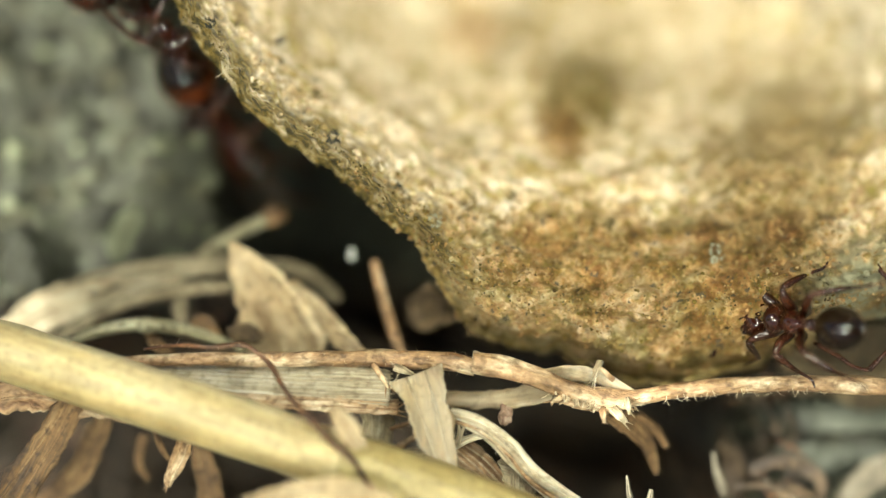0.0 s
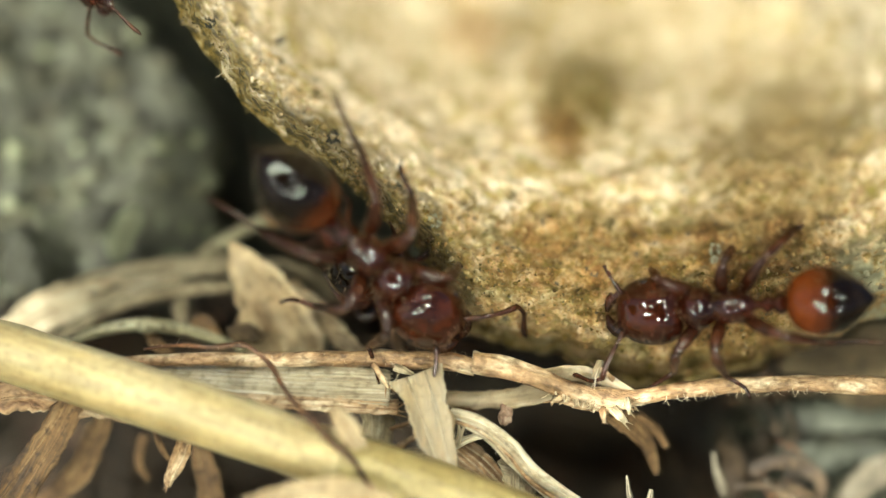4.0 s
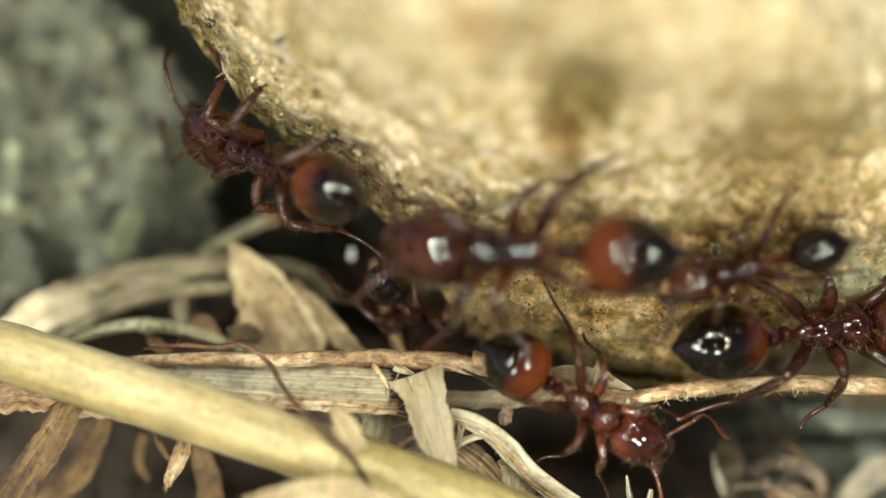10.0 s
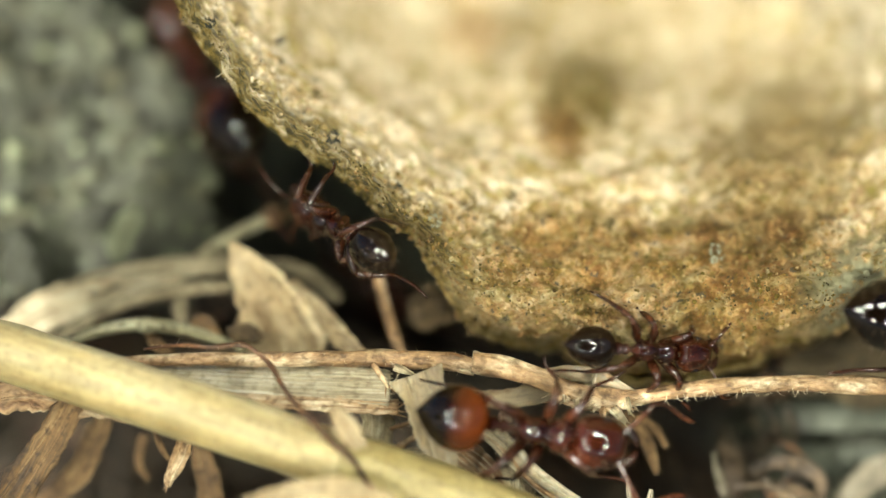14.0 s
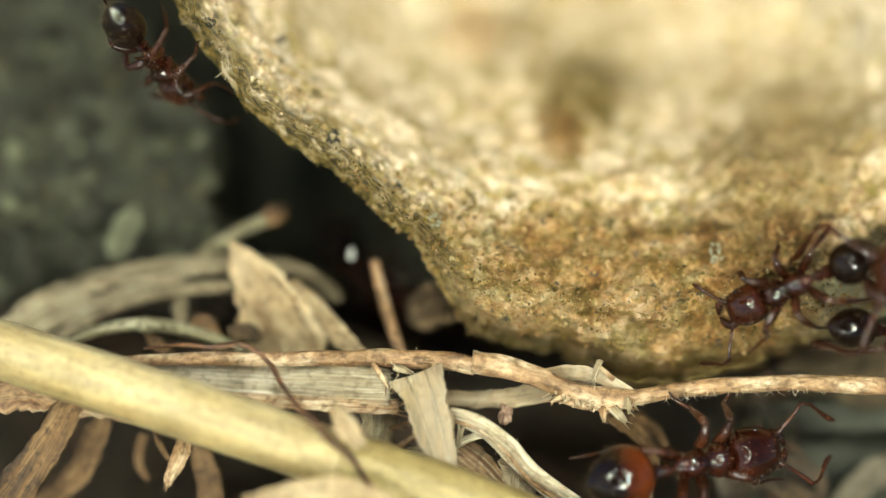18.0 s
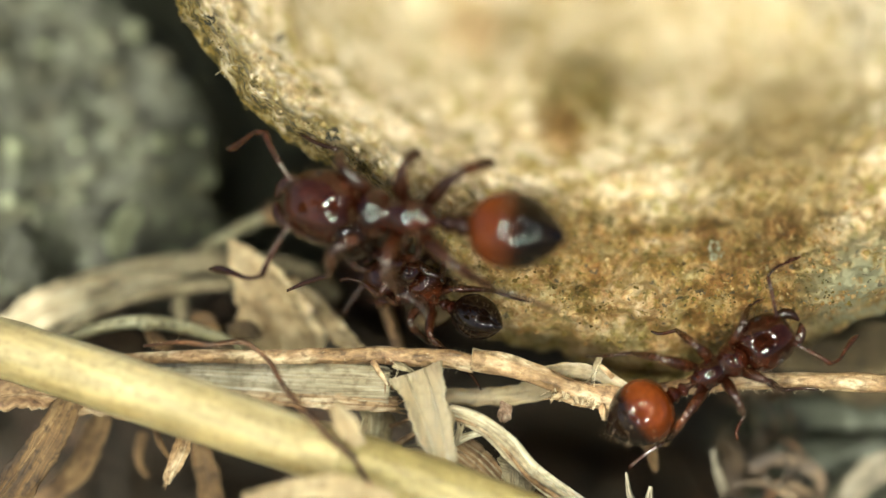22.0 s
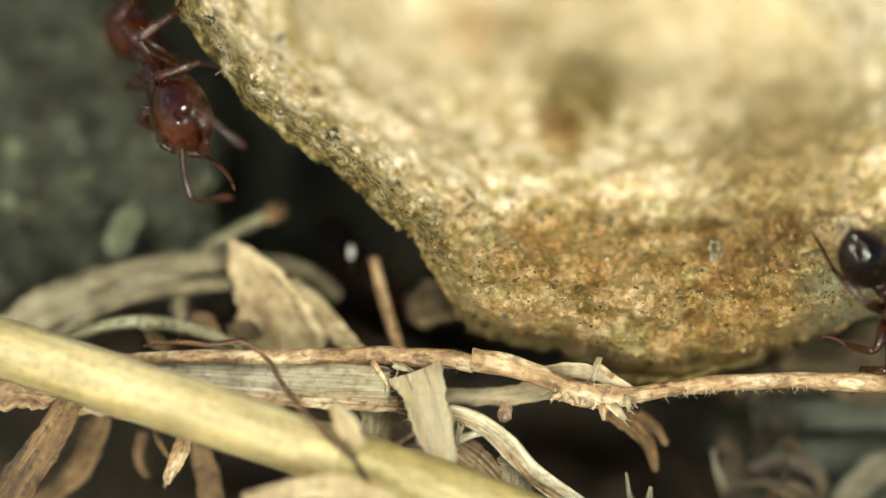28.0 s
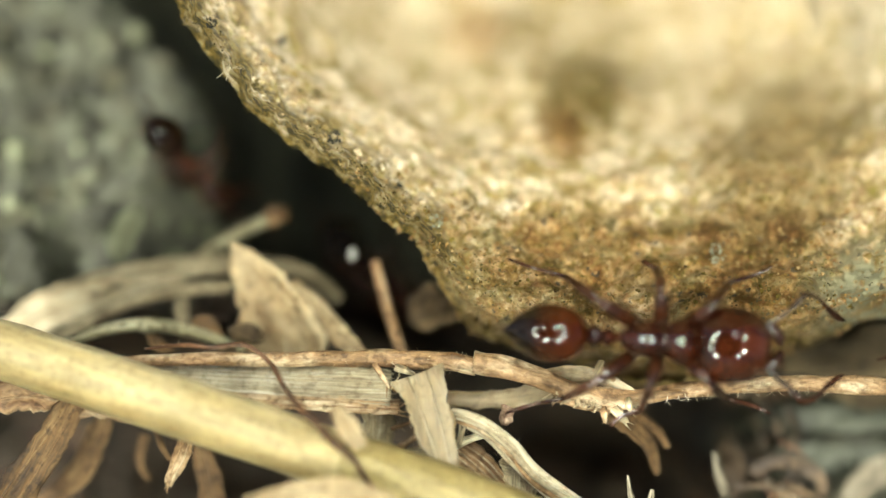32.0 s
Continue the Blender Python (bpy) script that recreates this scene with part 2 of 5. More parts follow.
SAND = surface("cemented_sand", [(0.17, 0.118, 0.056), (0.27, 0.20, 0.108), (0.36, 0.285, 0.18)], 0.00008, 0.9, 0.5, fine=3.0, depth=0.01, spec=0.15, mixed=[(0.0, (0.18, 0.15, 0.09)), (0.15, (0.50, 0.48, 0.18)), (0.32, (0.80, 0.62, 0.36)), (0.50, (1.0, 0.78, 0.60)), (0.68, (0.80, 0.80, 0.74)), (0.90, (1.05, 0.94, 0.78)), (1.0, (1.4, 1.3, 1.15))])
# darker copies of the brown and weathered blades, with the far litter's shade painted in
DIM = surface("shaded_brown_blade", [(0.020, 0.0115, 0.005), (0.055, 0.0335, 0.015), (0.105, 0.070, 0.037)], 1, 0.7, 0.6, streak=(6, 0.5), fine=4.0, depth=0.06)
DULL = surface("shaded_grey_blade", [(0.045, 0.037, 0.022), (0.115, 0.098, 0.065), (0.185, 0.165, 0.120)], 1, 0.7, 0.6, streak=(6, 0.5), fine=4.0, depth=0.06, stains=0.7)
MUD = surface("olive_mud", [(0.03, 0.020, 0.009), (0.075, 0.052, 0.025), (0.14, 0.105, 0.055)], 0.0006, 0.9, 0.8, fine=4.0, depth=0.15)
# litter brown darkened to put the hollows' shade into the shreds
SHADED_SHRED = surface("shaded_litter", [(0.006, 0.004, 0.0022), (0.020, 0.0135, 0.0065), (0.085, 0.056, 0.027)], 0.0008, 0.85, 0.5)
# near-black tone of the sheet that stands in for shade under the litter
HOLLOW_SHADE = surface("hollow_shade_soil", [(0.005, 0.0042, 0.0028), (0.012, 0.0098, 0.006), (0.042, 0.032, 0.019)], 0.0009, 0.85, 0.9, fine=4.5, depth=0.2)
STRAW = surface("yellow_straw", [(0.29, 0.205, 0.080), (0.425, 0.338, 0.166), (0.545, 0.462, 0.282)], 1, 0.5, 0.25, streak=(1.3, 0.12), fine=7.0, depth=0.02, thin=0.25, stains=0.36)
TAN = surface("tan_stalk", [(0.17, 0.082, 0.036), (0.40, 0.255, 0.135), (0.64, 0.53, 0.38)], 1, 0.6, 0.7, streak=(3.5, 0.9), fine=4.0, depth=0.09, thin=0.1, stains=0.85)
PALE = surface("bleached_blade", [(0.15, 0.115, 0.067), (0.38, 0.315, 0.20), (0.62, 0.56, 0.42)], 1, 0.55, 0.6, streak=(9, 0.4), fine=4.0, depth=0.05, thin=0.2, stains=0.6)
BLEACH = surface("bleached_fibre", [(0.26, 0.205, 0.130), (0.52, 0.45, 0.32), (0.73, 0.68, 0.55)], 1, 0.6, 0.7, streak=(8, 0.30), fine=4.0, depth=0.06, thin=0.15, stains=0.6)
BEIGE = surface("beige_leaf", [(0.24, 0.158, 0.076), (0.45, 0.34, 0.20), (0.58, 0.475, 0.31)], 1, 0.7, 0.5, streak=(2.5, 0.6), fine=5.0, depth=0.05, thin=0.2, stains=0.75)
BROWN = surface("brown_blade", [(0.065, 0.034, 0.013), (0.185, 0.105, 0.042), (0.31, 0.205, 0.10)], 1, 0.7, 0.6, streak=(6, 0.5), fine=4.0, depth=0.06)
WEATHERED = surface("weathered_blade", [(0.075, 0.058, 0.031), (0.21, 0.172, 0.105), (0.34, 0.295, 0.20)], 1, 0.7, 0.6, streak=(6, 0.5), fine=4.0, depth=0.06, stains=0.7)
GREEN = surface("dull_green_stem", [(0.15, 0.142, 0.078), (0.29, 0.277, 0.175), (0.41, 0.40, 0.28)], 1, 0.55, 0.4, streak=(6, 0.4), fine=4.0, depth=0.04, thin=0.1)
ROOT = surface("dark_root", [(0.035, 0.014, 0.006), (0.10, 0.043, 0.017), (0.22, 0.11, 0.05)], 1, 0.5, 0.5, streak=(3, 1.5), fine=4.0, depth=0.02)
FIBRE = surface("plant_hair", [(0.45, 0.36, 0.22), (0.62, 0.54, 0.38)], 0.0003, 0.5, 0.0, thin=0.3)
OLIVE = surface("olive_sheath", [(0.25, 0.19, 0.070), (0.33, 0.26, 0.110), (0.40, 0.325, 0.150)], 1, 0.42, 0.3, streak=(4, 0.35), fine=6.0, depth=0.02, thin=0.15, stains=0.4)
FILM = surface("translucent_plant_film", [(0.20, 0.148, 0.083), (0.33, 0.262, 0.165), (0.48, 0.41, 0.30)], 1, 0.45, 0.4, streak=(2.5, 0.3), fine=5.0, depth=0.03, thin=0.4, stains=0.45)
ANT_RED = surface("reddish_brown_chitin", [(0.007, 0.0018, 0.0009), (0.022, 0.0046, 0.0019), (0.052, 0.0112, 0.0040)], 0.35, 0.030, 0.12, fine=4.0, depth=0.03, spec=0.5, spread=0.015)
ANT_HEAD = surface("dark_sculptured_chitin", [(0.006, 0.0017, 0.0009), (0.018, 0.0041, 0.0018), (0.038, 0.0088, 0.0034)], 0.3, 0.030, 0.12, fine=4.0, depth=0.03, spec=0.45, spread=0.015)
ANT_WARM = surface("red_brown_chitin", [(0.008, 0.0020, 0.0009), (0.024, 0.0052, 0.0020), (0.054, 0.0125, 0.0043)], 0.35, 0.030, 0.13, fine=4.0, depth=0.04, spec=0.5, spread=0.015)
ANT_BLACK = surface("black_chitin", [(0.003, 0.0016, 0.001), (0.009, 0.0032, 0.0016)], 0.4, 0.018, 0.0, fine=12.0, spec=0.36, spread=0.008)


def banded(name, behind, before, tint=1.0):
    """Gaster chitin: amber in front, fading to black between these two places along the body."""
    m = surface(name, [(0.060 * tint, 0.0118 * tint, 0.0022 * tint), (0.115 * tint, 0.0245 * tint, 0.0044 * tint)], 0.5, 0.018, 0.0, fine=12.0, spec=0.36, spread=0.008)
    nt = m.node_tree
    b = nt.nodes["Principled BSDF"]
    amber = b.inputs["Base Color"].links[0].from_socket
    place, split, cloud, fade, both, wavy = (nt.nodes.new(q) for q in ("ShaderNodeTexCoord", "ShaderNodeSeparateXYZ", "ShaderNodeTexNoise", "ShaderNodeMapRange", "ShaderNodeMix", "ShaderNodeMath"))
    nt.links.new(place.outputs["Object"], split.inputs[0])
    nt.links.new(place.outputs["Object"], cloud.inputs["Vector"])
    cloud.inputs["Scale"].default_value = 5.0
    wavy.operation = "MULTIPLY_ADD"
    wavy.inputs[1].default_value = 0.10
    nt.links.new(cloud.outputs[0], wavy.inputs[0])
    nt.links.new(split.outputs[0], wavy.inputs[2])
    fade.inputs[1].default_value, fade.inputs[2].default_value = behind, before
    nt.links.new(wavy.outputs[0], fade.inputs[0])
    both.data_type = "RGBA"
    both.inputs[6].default_value = (0.004, 0.002, 0.0012, 1)
    nt.links.new(fade.outputs[0], both.inputs[0])
    nt.links.new(amber, both.inputs[7])
    nt.links.new(both.outputs[2], b.inputs["Base Color"])
    return m


ANT_GASTER = banded("orange_and_black_chitin", -0.50, -0.36)
ANT_RUST = banded("rust_and_black_chitin", -0.50, -0.34, 0.55)
ANT_AMBER = banded("black_and_amber_chitin", -0.40, -0.23)
ANT_LEG = surface("brown_leg_chitin", [(0.010, 0.0027, 0.0011), (0.027, 0.0073, 0.0027), (0.060, 0.0175, 0.0062)], 0.2, 0.24, 0.3, fine=6.0, depth=0.01, spec=0.5, spread=0.06)
ANT_EYE = surface("black_eye", [(0.004, 0.004, 0.004), (0.012, 0.01, 0.01)], 0.05, 0.2, 0.0)
HAIR = surface("pale_bristle", [(0.06, 0.034, 0.016), (0.15, 0.095, 0.048)], 0.2, 0.4, 0.0)
BLACK = surface("black_housing", [(0.015, 0.015, 0.015), (0.03, 0.03, 0.03)], 0.004, 0.5, 0.1)
LEAF = surface("green_leaf", [(0.04, 0.07, 0.015), (0.07, 0.12, 0.025), (0.10, 0.16, 0.04)], 0.004, 0.5, 0.3)


WHITE = surface("white_quartz", [(0.45, 0.47, 0.44), (0.7, 0.72, 0.68)], 0.0003, 0.35, 0.2)


def glow(name, colour, strength):
    m = bpy.data.materials.new(name)
    m.use_nodes = True
    b = m.node_tree.nodes["Principled BSDF"]
    b.inputs["Base Color"].default_value = (0.8, 0.8, 0.8, 1)
    b.inputs["Emission Color"].default_value = (*colour, 1)
    b.inputs["Emission Strength"].default_value = strength
    return m


LED = glow("led", (0.975, 0.99, 0.79), LED_GLOW)


# ---- building helpers ----
def thing(name, base, label, category, group="", kind=""):
    """An empty at a thing's base, to which its parts belong."""
    ob = new(name)
    ob.empty_display_size = 0.0005
    ob.location = base
    return tagged(ob, label, category, group, kind)


def hung(name, mesh, material, parent=None, label="", smooth=True, kind=""):
    mesh.materials.append(material)
    if smooth:
        mesh.polygons.foreach_set("use_smooth", [True] * len(mesh.polygons))
    ob = new(name, mesh)
    if parent:
        ob.parent = parent
    return tagged(ob, label, "", "", kind)


def part(name, bm, material, parent=None, label="", smooth=True, kind=""):
    """Links a bmesh as one mesh object under a thing or a part."""
    mesh = bpy.data.meshes.new(name)
    bm.to_mesh(mesh)
    bm.free()
    return hung(name, mesh, material, parent, label, smooth, kind)


def from_lists(name, verts, faces, material, parent=None, label="", uvs=None, smooth=True, base=None, kind=""):
    """A mesh from computed points; base: the parent's place, if the points are in the world."""
    if base is not None:
        verts = [Vector(p) - base for p in verts]
    mesh = bpy.data.meshes.new(name)
    mesh.from_pydata([tuple(p) for p in verts], [], faces)
    if uvs:
        layer = mesh.uv_layers.new(name="grain")
        idx = np.zeros(len(mesh.loops), dtype=np.int32)
        mesh.loops.foreach_get("vertex_index", idx)
        layer.data.foreach_set("uv", np.asarray(uvs, dtype=np.float32)[idx].ravel())
    mesh.update()
    return hung(name, mesh, material, parent, label, smooth, kind)


def spline(points, steps=6):
    """A smooth line through points of any dimension."""
    p = [np.asarray(q, dtype=float) for q in points]
    p = [2 * p[0] - p[1]] + p + [2 * p[-1] - p[-2]]
    out = []
    for i in range(1, len(p) - 2):
        for k in range(steps):
            t = k / steps
            out.append(0.5 * (2 * p[i] + (p[i + 1] - p[i - 1]) * t + (2 * p[i - 1] - 5 * p[i] + 4 * p[i + 1] - p[i + 2]) * t * t
                              + (3 * p[i] - p[i - 1] - 3 * p[i + 1] + p[i + 2]) * t ** 3))
    out.append(p[-2])
    return out


def sweep(line, wide, thick, sides=12, turn=0.0, rough=0.03, seed=0.0, cup=0.0, facing=None, ridges=0, torn=0.0):
    """Sweeps an oval along a line of places. wide, thick: half axes in metres, one each place; turn: its twist in degrees, a number or one each place;
    cup: how far the oval's sides bend up. Returns points, faces and grain coordinates."""
    facing = facing or OUT
    line = [Vector(p) for p in line]
    n = len(line)
    verts, faces, uvs = [], [], []
    run = 0.0
    for i, p in enumerate(line):
        a = (line[min(i + 1, n - 1)] - line[max(i - 1, 0)]).normalized()
        side = a.cross(facing).normalized()
        up = side.cross(a).normalized()
        tw = radians(turn[i] if isinstance(turn, (list, tuple)) else turn)
        e1, e2 = side * math.cos(tw) + up * math.sin(tw), up * math.cos(tw) - side * math.sin(tw)
        if i:
            run += (p - line[i - 1]).length
        for k in range(sides):
            th = 2 * math.pi * k / sides
            c, s = math.cos(th), math.sin(th)
            g = 1 + rough * 2 * noise.noise(Vector((c * 2 + seed, s * 2, run * 1500 + seed * 7)))
            if torn:
                g += torn * noise.fractal(Vector((round(c) * 3 + seed, 1.3, run * 4200 + seed * 3)), 0.8, 2.0, 3) * abs(c)
            if ridges:
                g += 0.03 * math.sin(th * ridges)
            verts.append(p + e1 * (c * wide[i] * g) + e2 * (s * thick[i] * g + cup * wide[i] * c * c))
            uvs.append((abs(k / sides * 2 - 1) * wide[i] * 2000, run * 1000))
    for i in range(n - 1):
        for k in range(sides):
            q = (k + 1) % sides
            faces.append((i * sides + k, i * sides + q, (i + 1) * sides + q, (i + 1) * sides + k))
    faces.append(tuple(range(sides))[::-1])
    faces.append(tuple((n - 1) * sides + k for k in range(sides)))
    return verts, faces, uvs


def smooth01(a, b, x):
    t = np.clip((x - a) / (b - a), 0, 1)
    return t * t * (3 - 2 * t)


def fbm(x, y, z, size, octaves=4):
    """Layered noise about 0 for arrays of places in millimetres."""
    return np.array([noise.fractal(Vector((a / size, b / size, c / size)), 0.9, 2.0, octaves) for a, b, c in zip(x, y, z)])


# ---- the ground: one sheet, from the bank under the lens to the horizon ----
def spread(lo, hi, step, far):
    inner = list(np.arange(lo, hi + step / 2, step))
    out, d = [], step
    left, right = [lo], [hi]
    while right[-1] < far:
        d *= 1.5
        right.append(right[-1] + d)
        left.append(left[-1] - d)
    return np.array(left[:0:-1] + inner + right[1:])


def ground_depth(u, v):
    """How far the bank lies behind the middle plane, in millimetres."""
    w = -4.3 - 0.4 * v
    # the shaft beneath the stone begins along this line and runs back under it
    brink = np.interp(v, [-2.2, -1.7, -0.9, 0.55, 1.1, 1.5, 2.3, 2.9, 3.8, 4.9, 9.0], [-0.5, -2.0, -3.4, -4.4, -4.7, -4.5, -4.5, -4.7, -5.6, -6.6, -8.4])
    shaft = smooth01(0.0, 0.5, u - brink) * smooth01(-2.6, -1.8, v) * (1 - smooth01(8.0, 10.0, u)) * (1 - smooth01(9.0, 11.0, v))
    # the hollows under the litter
    hol = np.exp(-((u - 2.8) / 2.2) ** 2 - ((v + 3.9) / 0.8) ** 2) + np.exp(-((u + 3.6) / 2.6) ** 2 - ((v + 4.6) / 1.3) ** 2) + 0.7 * np.exp(-((u + 3.5) / 2.0) ** 2 - ((v + 1.5) / 0.7) ** 2)
    low = smooth01(-0.6, -1.5, v) * (1 - smooth01(5.0, 6.0, u + 0.3 * np.sin(v * 3))) * smooth01(-7.5, -5.5, u - v * 1.2)
    return w - 9 * shaft - 6.0 * np.minimum(hol, 1.2) - 5.0 * low - 2.0 * smooth01(-2.0, -3.2, v)


def build_ground():
    us, vs = spread(-13, 13, 0.16, 60000), spread(-10, 12, 0.16, 60000)
    U, V = np.meshgrid(us, vs)
    u, v = U.ravel(), V.ravel()
    r = np.hypot(u, v)
    near = 1 - smooth01(11, 30, r)
    flat = -(v * math.cos(DIP) + 8) / math.sin(DIP)
    w = ground_depth(u, v)
    bumps = np.zeros_like(u)
    m = near > 0
    bumps[m] = 0.45 * fbm(u[m], v[m], 0 * u[m] + 3.3, 2.2, 4) + 0.12 * fbm(u[m], v[m], 0 * u[m] + 9.1, 0.6, 3)
    w = (w + bumps) * near + flat * (1 - near)
    k = np.where(near > 0, 1 - w / 82.9 * near, 1)
    verts = [HEART + (RIGHT * a + RISE * b + OUT * c) * MM for a, b, c in zip(u * k, v * k, w)]
    nx = len(us)
    faces = [(j * nx + i, j * nx + i + 1, (j + 1) * nx + i + 1, (j + 1) * nx + i) for j in range(len(vs) - 1) for i in range(nx - 1)]
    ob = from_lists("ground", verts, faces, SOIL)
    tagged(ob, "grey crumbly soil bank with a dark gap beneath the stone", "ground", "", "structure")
    # crumbs of soil lying on it
    rng = random.Random(5)
    bm_v, bm_f = [], []
    ico = bmesh.new()
    bmesh.ops.create_icosphere(ico, subdivisions=2, radius=1)
    iv = [p.co.copy() for p in ico.verts]
    jf = [[q.index for q in f.verts] for f in ico.faces]
    ico.free()
    spots = []
    while len(spots) < 2300:
        if rng.random() < 0.62:
            a, b = rng.uniform(-12, -3.5), rng.uniform(-1.5, 8)
        else:
            a, b = rng.uniform(4, 12), rng.uniform(-6, -1)
        if ground_depth(np.array([a]), np.array([b]))[0] > -9:
            spots.append((a, b))
    for a, b in spots:
        c = float(ground_depth(np.array([a]), np.array([b]))[0] + 0.45 * noise.fractal(Vector((a / 2.2, b / 2.2, 3.3 / 2.2)), 0.9, 2.0, 4))
        s = 0.05 + 0.20 * rng.random() ** 3.5
        o = len(bm_v)
        off = Vector((rng.random() * 50, 0, 0))
        k = 1 - c / 82.9
        base = HEART + (RIGHT * a * k + RISE * b * k + OUT * (c + s * 0.25)) * MM
        squash = Vector((rng.uniform(0.7, 1.2), rng.uniform(0.7, 1.2), rng.uniform(0.6, 1.0)))
        for p in iv:
            bm_v.append(base + Vector((p.x * squash.x, p.y * squash.y, p.z * squash.z)) * (s * MM * (1 + 0.55 * noise.noise(p * 1.6 + off))))
        bm_f += [[q + o for q in f] for f in jf]
    crumbs = from_lists("soil_crumbs", bm_v, bm_f, CRUMB)
    tagged(crumbs, "loose grey crumbs of dry soil", "soil", "", "stuff")


def build_shade_sheet():
    """A near-black sheet in the hollows under the litter, standing in for the shade there."""
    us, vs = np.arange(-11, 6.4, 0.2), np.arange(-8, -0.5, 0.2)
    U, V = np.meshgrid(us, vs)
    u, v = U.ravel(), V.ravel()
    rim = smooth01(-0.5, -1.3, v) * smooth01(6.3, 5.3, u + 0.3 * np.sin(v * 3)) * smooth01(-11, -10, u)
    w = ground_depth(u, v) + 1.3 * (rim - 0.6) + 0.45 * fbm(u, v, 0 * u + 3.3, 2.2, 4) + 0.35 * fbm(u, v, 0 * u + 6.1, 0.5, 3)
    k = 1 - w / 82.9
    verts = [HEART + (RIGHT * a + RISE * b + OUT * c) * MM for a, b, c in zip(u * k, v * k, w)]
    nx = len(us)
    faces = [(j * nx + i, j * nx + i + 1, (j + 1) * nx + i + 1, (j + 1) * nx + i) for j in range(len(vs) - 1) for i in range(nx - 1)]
    ob = from_lists("ground_humus", verts, faces, HOLLOW_SHADE)
    tagged(ob, "near-black sheet under the dry litter, standing in for shade", "soil", "", "structure")


build_ground()
build_shade_sheet()

# ---- the stone ----
RIM = [(290, -20), (330, 50), (395, 132), (440, 195), (490, 240), (560, 284), (600, 312), (650, 362), (700, 405), (745, 455), (775, 505), (815, 560),
       (860, 600), (930, 622), (985, 632), (1050, 655), (1120, 680), (1210, 688), (1300, 668), (1370, 640), (1440, 605), (1500, 580), (1560, 562),
       (1660, 500), (1730, 380), (1760, 150), (1720, -200), (1450, -520), (1000, -640), (620, -560), (390, -330), (312, -120)]


def ledge(u):
    """The height, in millimetres, of the line on which the stone's face turns under."""
    return 0.36 + 0.05 * np.sin(u * 1.3) + 0.35 * smooth01(5.5, 9, u) - 0.9 * smooth01(1.0, -0.6, u)


def stone_face(u, v, d):
    """How far the stone stands out towards the lens at u, v, which is d millimetres inside its rim."""
    s = v - ledge(u)
    q = -np.log(np.exp(-1.6 * s) + np.exp(-1.6 * np.maximum(d - 0.3, -0.3) * 1.05)) / 1.6
    q = np.log1p(np.exp(3.0 * q)) / 3.0
    w = 1.15 * smooth01(-0.6, 1.5, u) - 0.15 * (1 - smooth01(0.0, 0.6, d))
    w = w - 0.9 * np.log1p(np.exp(-3.0 * s)) / 3.0 * smooth01(-1.3, 0.5, u)
    w = w + 0.55 * q + 1.75 * np.log1p(np.exp(2.0 * (q - 1.05))) / 2.0
    w = w + 1.0 * np.log1p(np.exp(4.0 * (np.minimum(d, 4.0) - 0.55))) / 4.0 * smooth01(1.5, -1.5, u)
    w = np.where(w > 0, 12.0 * np.tanh(w / 12.0), w)
    w -= 1.2 * np.exp(-((u - 2.7) / 0.8) ** 2 - ((v - 3.3) / 0.85) ** 2)
    w -= 1.0 * np.exp(-((u - 1.6) / 0.5) ** 2 - ((v - 3.9) / 1.0) ** 2)
    crease = v - (1.75 + 0.12 * (u - 6))
    w -= 0.5 * np.exp(-(crease / 0.8) ** 2) * smooth01(4.3, 6.5, u)
    return w


